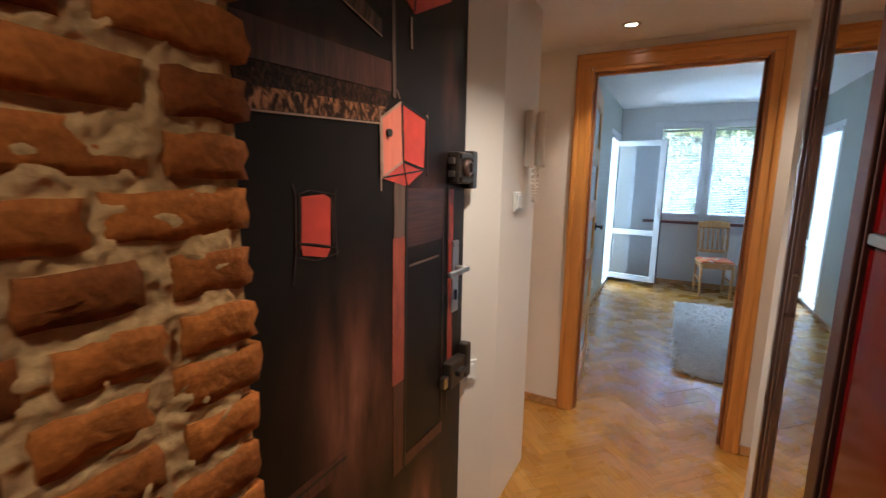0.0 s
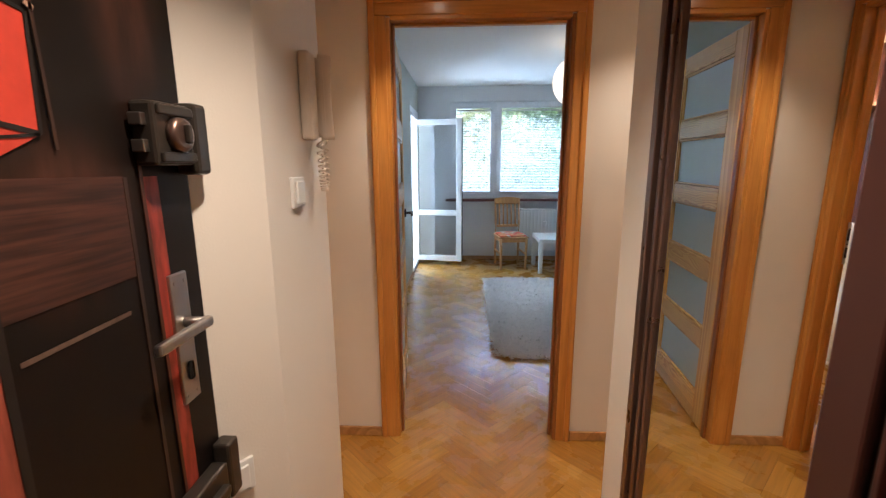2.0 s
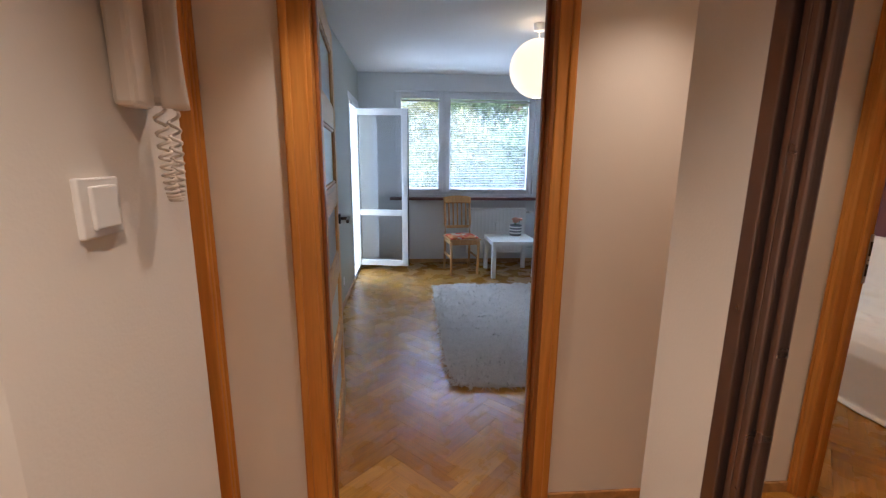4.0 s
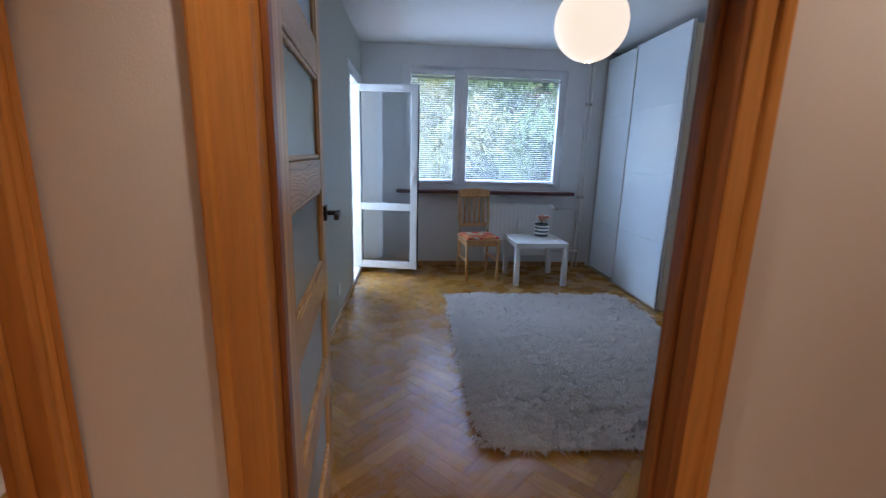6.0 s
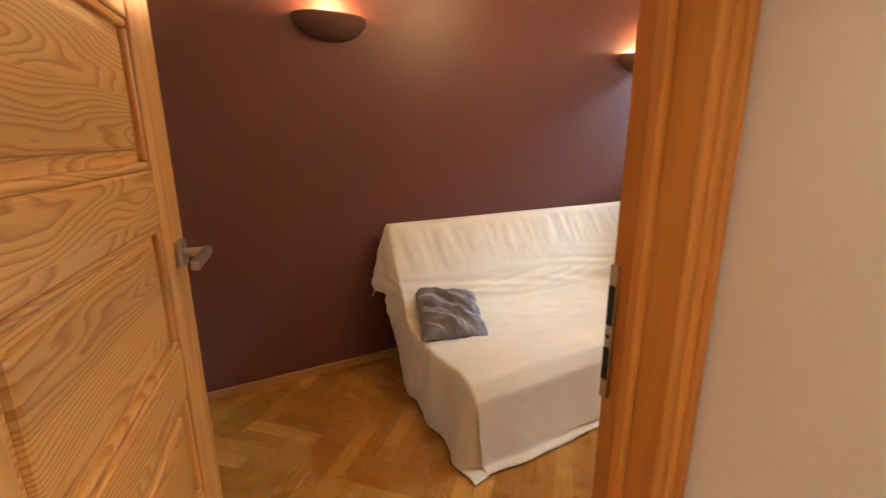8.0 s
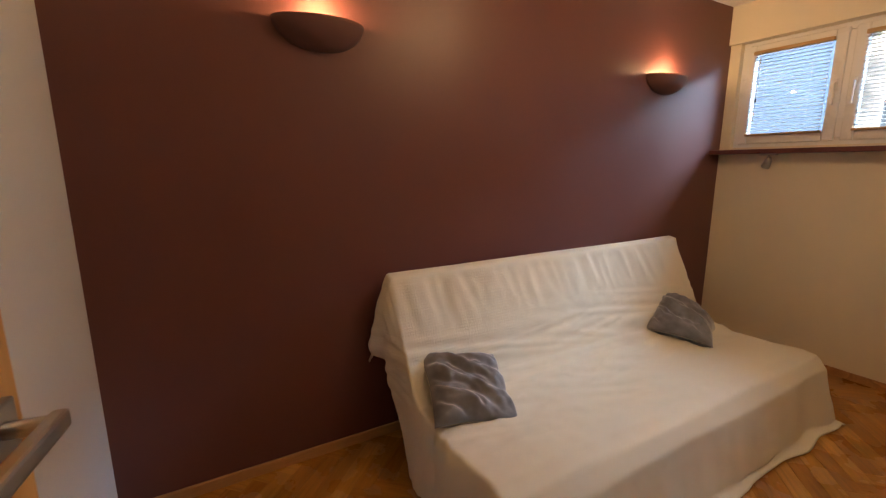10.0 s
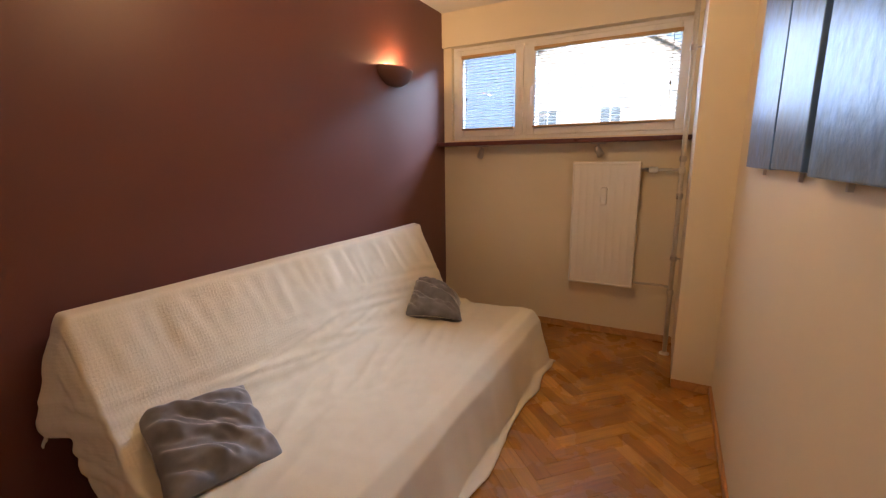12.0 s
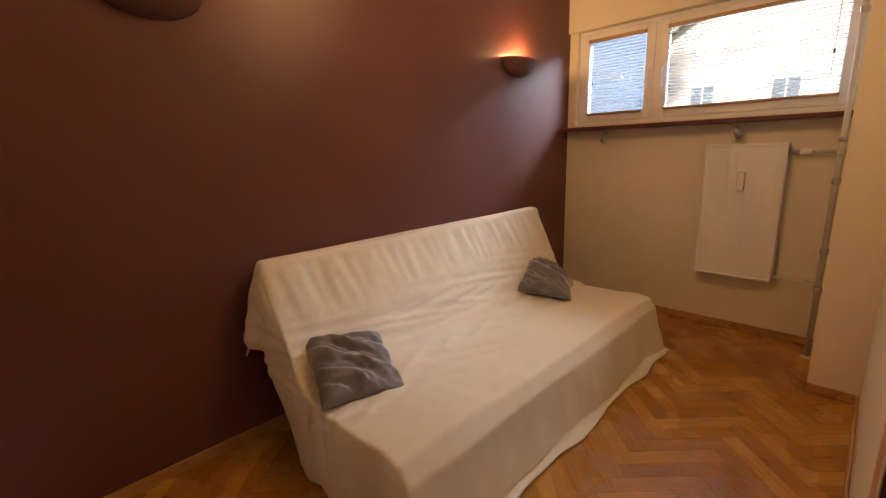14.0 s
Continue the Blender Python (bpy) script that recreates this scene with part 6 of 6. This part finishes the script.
def neighbour_house():
    t = thing("house", "pale rendered neighbouring house with a gable roof", "house")
    w = mat("pale_render", (0.46, 0.44, 0.41), 0.85, vary=0.04, scale=1.5)
    x0, x1, y0, y1, ez, rz = -9.2, -0.4, 28.5, 38.0, 5.9, 8.6
    bm = bmesh.new()
    xm = (x0 + x1) / 2
    pts = [(x0, GZ), (x1, GZ), (x1, ez), (xm, rz), (x0, ez)]
    a = [bm.verts.new((x, y0, z)) for x, z in pts]
    b = [bm.verts.new((x, y1, z)) for x, z in pts]
    bm.faces.new(a)
    bm.faces.new(list(reversed(b)))
    for i in range(5):
        bm.faces.new((a[i], a[(i + 1) % 5], b[(i + 1) % 5], b[i]))
    part("wall", bm, w, t)
    rm = mat("grey_roof", (0.32, 0.29, 0.27), 0.7, vary=0.15, scale=4)
    for s in (-1, 1):
        bm = bmesh.new()
        xe = x0 - 0.5 if s < 0 else x1 + 0.5
        ze = ez - 0.5 * (rz - ez) / (xm - x0)
        q = [(xm, rz + 0.05), (xe, ze + 0.05), (xe, ze + 0.25), (xm, rz + 0.27)]
        a = [bm.verts.new((x, y0 - 0.4, z)) for x, z in q]
        b = [bm.verts.new((x, y1 + 0.4, z)) for x, z in q]
        bm.faces.new(a)
        bm.faces.new(list(reversed(b)))
        for i in range(4):
            bm.faces.new((a[i], a[(i + 1) % 4], b[(i + 1) % 4], b[i]))
        part("roof", bm, rm, t)
    dk = mat("dark_window_glass", (0.06, 0.09, 0.12), 0.1, spec=0.5)
    for z in (-0.2, 2.72):
        for x in (-6.9, -3.7):
            f = part("window", box(x - 0.55, x + 0.55, y0 - 0.04, y0 - 0.002, z, z + 1.2, 0.0), M_UPVC, t)
            part("pane", box(x - 0.48, x - 0.03, y0 - 0.05, y0 - 0.041, z + 0.07, z + 1.13), dk, f)
            part("pane", box(x + 0.03, x + 0.48, y0 - 0.05, y0 - 0.041, z + 0.07, z + 1.13), dk, f)


neighbour_house()


# ---- rug ----
def rug():
    x0, x1, y0, y1 = 0.645, 2.335, 5.46, 7.70
    cx, cy, hx, hy = (x0 + x1) / 2, (y0 + y1) / 2, (x1 - x0) / 2, (y1 - y0) / 2

    def inside(x, y, grow=0.0):
        r = 0.12
        qx, qy = abs(x - cx) - (hx + grow - r), abs(y - cy) - (hy + grow - r)
        return math.hypot(max(qx, 0), max(qy, 0)) - r + 0.018 * noise.noise((x * 3, y * 3, 2)) < 0

    t = thing("rug", "shaggy cream rug on the parquet", "rug")
    bm = bmesh.new()
    pts = []
    for k in range(48):
        a = 2 * math.pi * k / 48
        ca, sa = math.cos(a), math.sin(a)
        q = 10.0
        r = 1 / (abs(ca) ** q + abs(sa) ** q) ** (1 / q)
        pts.append((cx + hx * r * ca * 0.985, cy + hy * r * sa * 0.985))
    bm_prism(bm, pts, 0.001, 0.012)
    part("backing", bm, M_RUG, t)
    gen = np.random.default_rng(5)
    V, F = [], []
    step = 0.0098
    for i in range(int((x1 - x0) / step) + 1):
        for j in range(int((y1 - y0) / step) + 1):
            x = x0 + i * step + gen.uniform(-0.006, 0.006)
            y = y0 + j * step + gen.uniform(-0.006, 0.006)
            if not inside(x, y, -0.015):
                continue
            lean = -1.9 + noise.noise((x * 4, y * 4, 0)) * 1.6 + noise.noise((x * 18, y * 22, 4)) * 2.6 + gen.uniform(-0.45, 0.45)
            tuft = abs(noise.noise((x * 11 + 2 * noise.noise((x * 5, y * 5, 3)), y * 21, 9)))
            groove = min(1.0, 3.6 * tuft)
            h, l = gen.uniform(0.024, 0.034) * (0.12 + 0.88 * groove), gen.uniform(0.034, 0.052)
            dx, dy = math.cos(lean) * l, math.sin(lean) * l
            nx, ny = -math.sin(lean) * 0.0042, math.cos(lean) * 0.0042
            k = len(V)
            V += [(x - nx, y - ny, 0.008), (x + nx, y + ny, 0.008), (x + nx + dx * 0.5, y + ny + dy * 0.5, 0.01 + h), (x - nx + dx * 0.5, y - ny + dy * 0.5, 0.01 + h), (x + dx * 1.25, y + dy * 1.25, 0.004 + h * 0.9)]
            F += [(k, k + 1, k + 2, k + 3), (k + 3, k + 2, k + 4)]
    me = bpy.data.meshes.new("shag")
    me.from_pydata(V, [], F)
    me.materials.append(M_RUG)
    p = new("shag", me)
    p.parent = t
    tagged(p, "long cream wool pile", kind="stuff")


rug()


# ---- brick wall pieces ----
def brick_mesh(w, h, seed):
    """One worn brick with uneven faces and rounded arrises; it stands out along +x."""
    bm = bmesh.new()
    nu, nv = 5, 3
    d = 0.03
    grid = []
    for j in range(nv + 1):
        row = []
        for i in range(nu + 1):
            u, v = i / nu, j / nv
            edge = (i in (0, nu)) + (j in (0, nv))
            x = 0.010 * noise.noise((u * 4 + seed * 7, v * 3, seed)) - 0.002 * edge
            y = (u - 0.5) * w + 0.009 * noise.noise((seed * 3, v * 4, u * 2))
            z = (v - 0.5) * h + 0.009 * noise.noise((u * 3, seed * 5, v))
            row.append(bm.verts.new((x, y, z)))
        grid.append(row)
    for j in range(nv):
        for i in range(nu):
            f = bm.faces.new((grid[j][i], grid[j][i + 1], grid[j + 1][i + 1], grid[j + 1][i]))
            f.smooth = True
    rim = [grid[0][i] for i in range(nu + 1)] + [grid[j][nu] for j in range(1, nv + 1)] + [grid[nv][i] for i in range(nu - 1, -1, -1)] + [grid[j][0] for j in range(nv - 1, 0, -1)]
    back = [bm.verts.new((-d, q.co.y, q.co.z)) for q in rim]
    for k in range(len(rim)):
        bm.faces.new((rim[k], back[k], back[(k + 1) % len(rim)], rim[(k + 1) % len(rim)]))
    return mesh_of("brick", bm, M_BRICK)


kinds = {}
for w in (0.115, 0.135, 0.185, 0.24):
    kinds[w] = [brick_mesh(w, 0.060, 1.7 * k + w * 10) for k in range(4)]
rnd = random.Random(21)
for row in range(28):
    z = 0.029 + row * 0.0795
    y = 2.352 + rnd.uniform(-0.008, 0.010)
    first = True
    while y > 1.45:
        w = rnd.choice((0.115, 0.135, 0.185) if first else (0.115, 0.185, 0.24, 0.24))
        o = new("brick", rnd.choice(kinds[w]))
        o.parent = brick_wall
        o.matrix_basis = pose(0.003 + rnd.uniform(-0.004, 0.006), y - w / 2, z + rnd.uniform(-0.004, 0.004), rnd.uniform(-1.5, 1.5), 0, rnd.uniform(-1.2, 1.2))
        y -= w + rnd.uniform(0.016, 0.040)
        first = False
# rough mortar surface between the bricks, with its crumbled edge
def mortar(u, v):
    y, z = 1.45 + u * 0.899, v * HC
    n1 = noise.noise((y * 9, z * 11, 1)) * 0.006 + noise.noise((y * 26, z * 38, 4)) * 0.006 + noise.noise((y * 75, z * 80, 8)) * 0.004
    e = max(0.0, (u - 0.96) / 0.04)
    return Vector((-0.0025 + n1 - 0.05 * e ** 2, y + 0.006 * noise.noise((z * 18, 3, 3)) * (u > 0.9), z))


part("mortar_bed", sheet(210, 430, mortar), M_MORTAR, brick_wall, "crumbly pale lime mortar")


# ---- parquet ----
PL, PW, NP = 0.368, 0.0736, 5
rooms = [(-0.30, 0.90, 0.3, 3.6), (-0.30, 1.62, 3.6, 4.72), (DARK_X, -0.30, END_Y, SWIN_Y), (LIV_L, LIV_R, 4.55, FAR_Y)]


def block_mesh():
    g = 0.0003
    l, w, t, c = PL / 2 - g, PW / 2 - g, 0.012, 0.0004
    v = [(-l, -w, -t), (l, -w, -t), (l, w, -t), (-l, w, -t), (-l, -w, -c), (l, -w, -c), (l, w, -c), (-l, w, -c), (-l + c, -w + c, 0), (l - c, -w + c, 0), (l - c, w - c, 0), (-l + c, w - c, 0)]
    f = [(8, 9, 10, 11)] + [(a, (a + 1) % 4, (a + 1) % 4 + 4, a + 4) for a in range(4)] + [(a + 4, (a + 1) % 4 + 4, (a + 1) % 4 + 8, a + 8) for a in range(4)]
    return v, f


BV, BF = block_mesh()


def parquet_mesh(name, verts, faces, uvs):
    me = bpy.data.meshes.new(name)
    me.from_pydata(verts, [], faces)
    layer = me.uv_layers.new(name="UVMap")
    flat = np.array([uvs[me.loops[i].vertex_index] for i in range(len(me.loops))], dtype=np.float32)
    layer.data.foreach_set("uv", flat.ravel())
    me.materials.append(M_PARQ)
    return me


single = parquet_mesh("parquet_block", BV, BF, [(x, y) for x, y, z in BV])
spots = []
c45 = math.sqrt(0.5)
for k in range(-130, 190):
    for m_ in range(-16, 18):
        for kind in (0, 1):
            if kind == 0:
                px, py, ang = (k + 2 * NP * m_ + NP / 2) * PW, (k + 0.5) * PW, 0.0
            else:
                col = k + NP
                px, py, ang = (col + 2 * NP * m_ + 0.5) * PW, (col - 2 * NP + 1 + NP / 2) * PW, 90.0
            X, Y = (px - py) * c45 + 0.621, (px + py) * c45
            if any(a - 0.12 < X < b + 0.12 and c - 0.12 < Y < d + 0.12 for a, b, c, d in rooms):
                spots.append((X, Y, ang + 45))
near = [p for p in spots if (-0.2 < p[0] < 1.0 and 3.0 < p[1] < 6.2) or (-1.3 < p[0] < -0.35 and 4.3 < p[1] < 6.6)]
random.Random(3).shuffle(near)
near = set(near[:300])
floor_ob = bpy.data.objects["floor"]
V, F, UV = [], [], []
rnd = random.Random(8)
for X, Y, ang in spots:
    dz = rnd.uniform(-0.0006, 0.0)
    if (X, Y, ang) in near:
        o = new("parquet_block", single)
        o.parent = floor_ob
        o.matrix_basis = pose(X, Y, dz, 0, 0, ang)
        continue
    ca, sa, k = math.cos(radians(ang)), math.sin(radians(ang)), len(V)
    V += [(X + x * ca - y * sa, Y + x * sa + y * ca, z + dz) for x, y, z in BV]
    F += [tuple(i + k for i in f) for f in BF]
    UV += [(x, y) for x, y, z in BV]
rest = new("parquet_rest", parquet_mesh("parquet_rest", V, F, UV))
rest.parent = floor_ob
tagged(rest, "further oak parquet blocks in herringbone", kind="stuff")
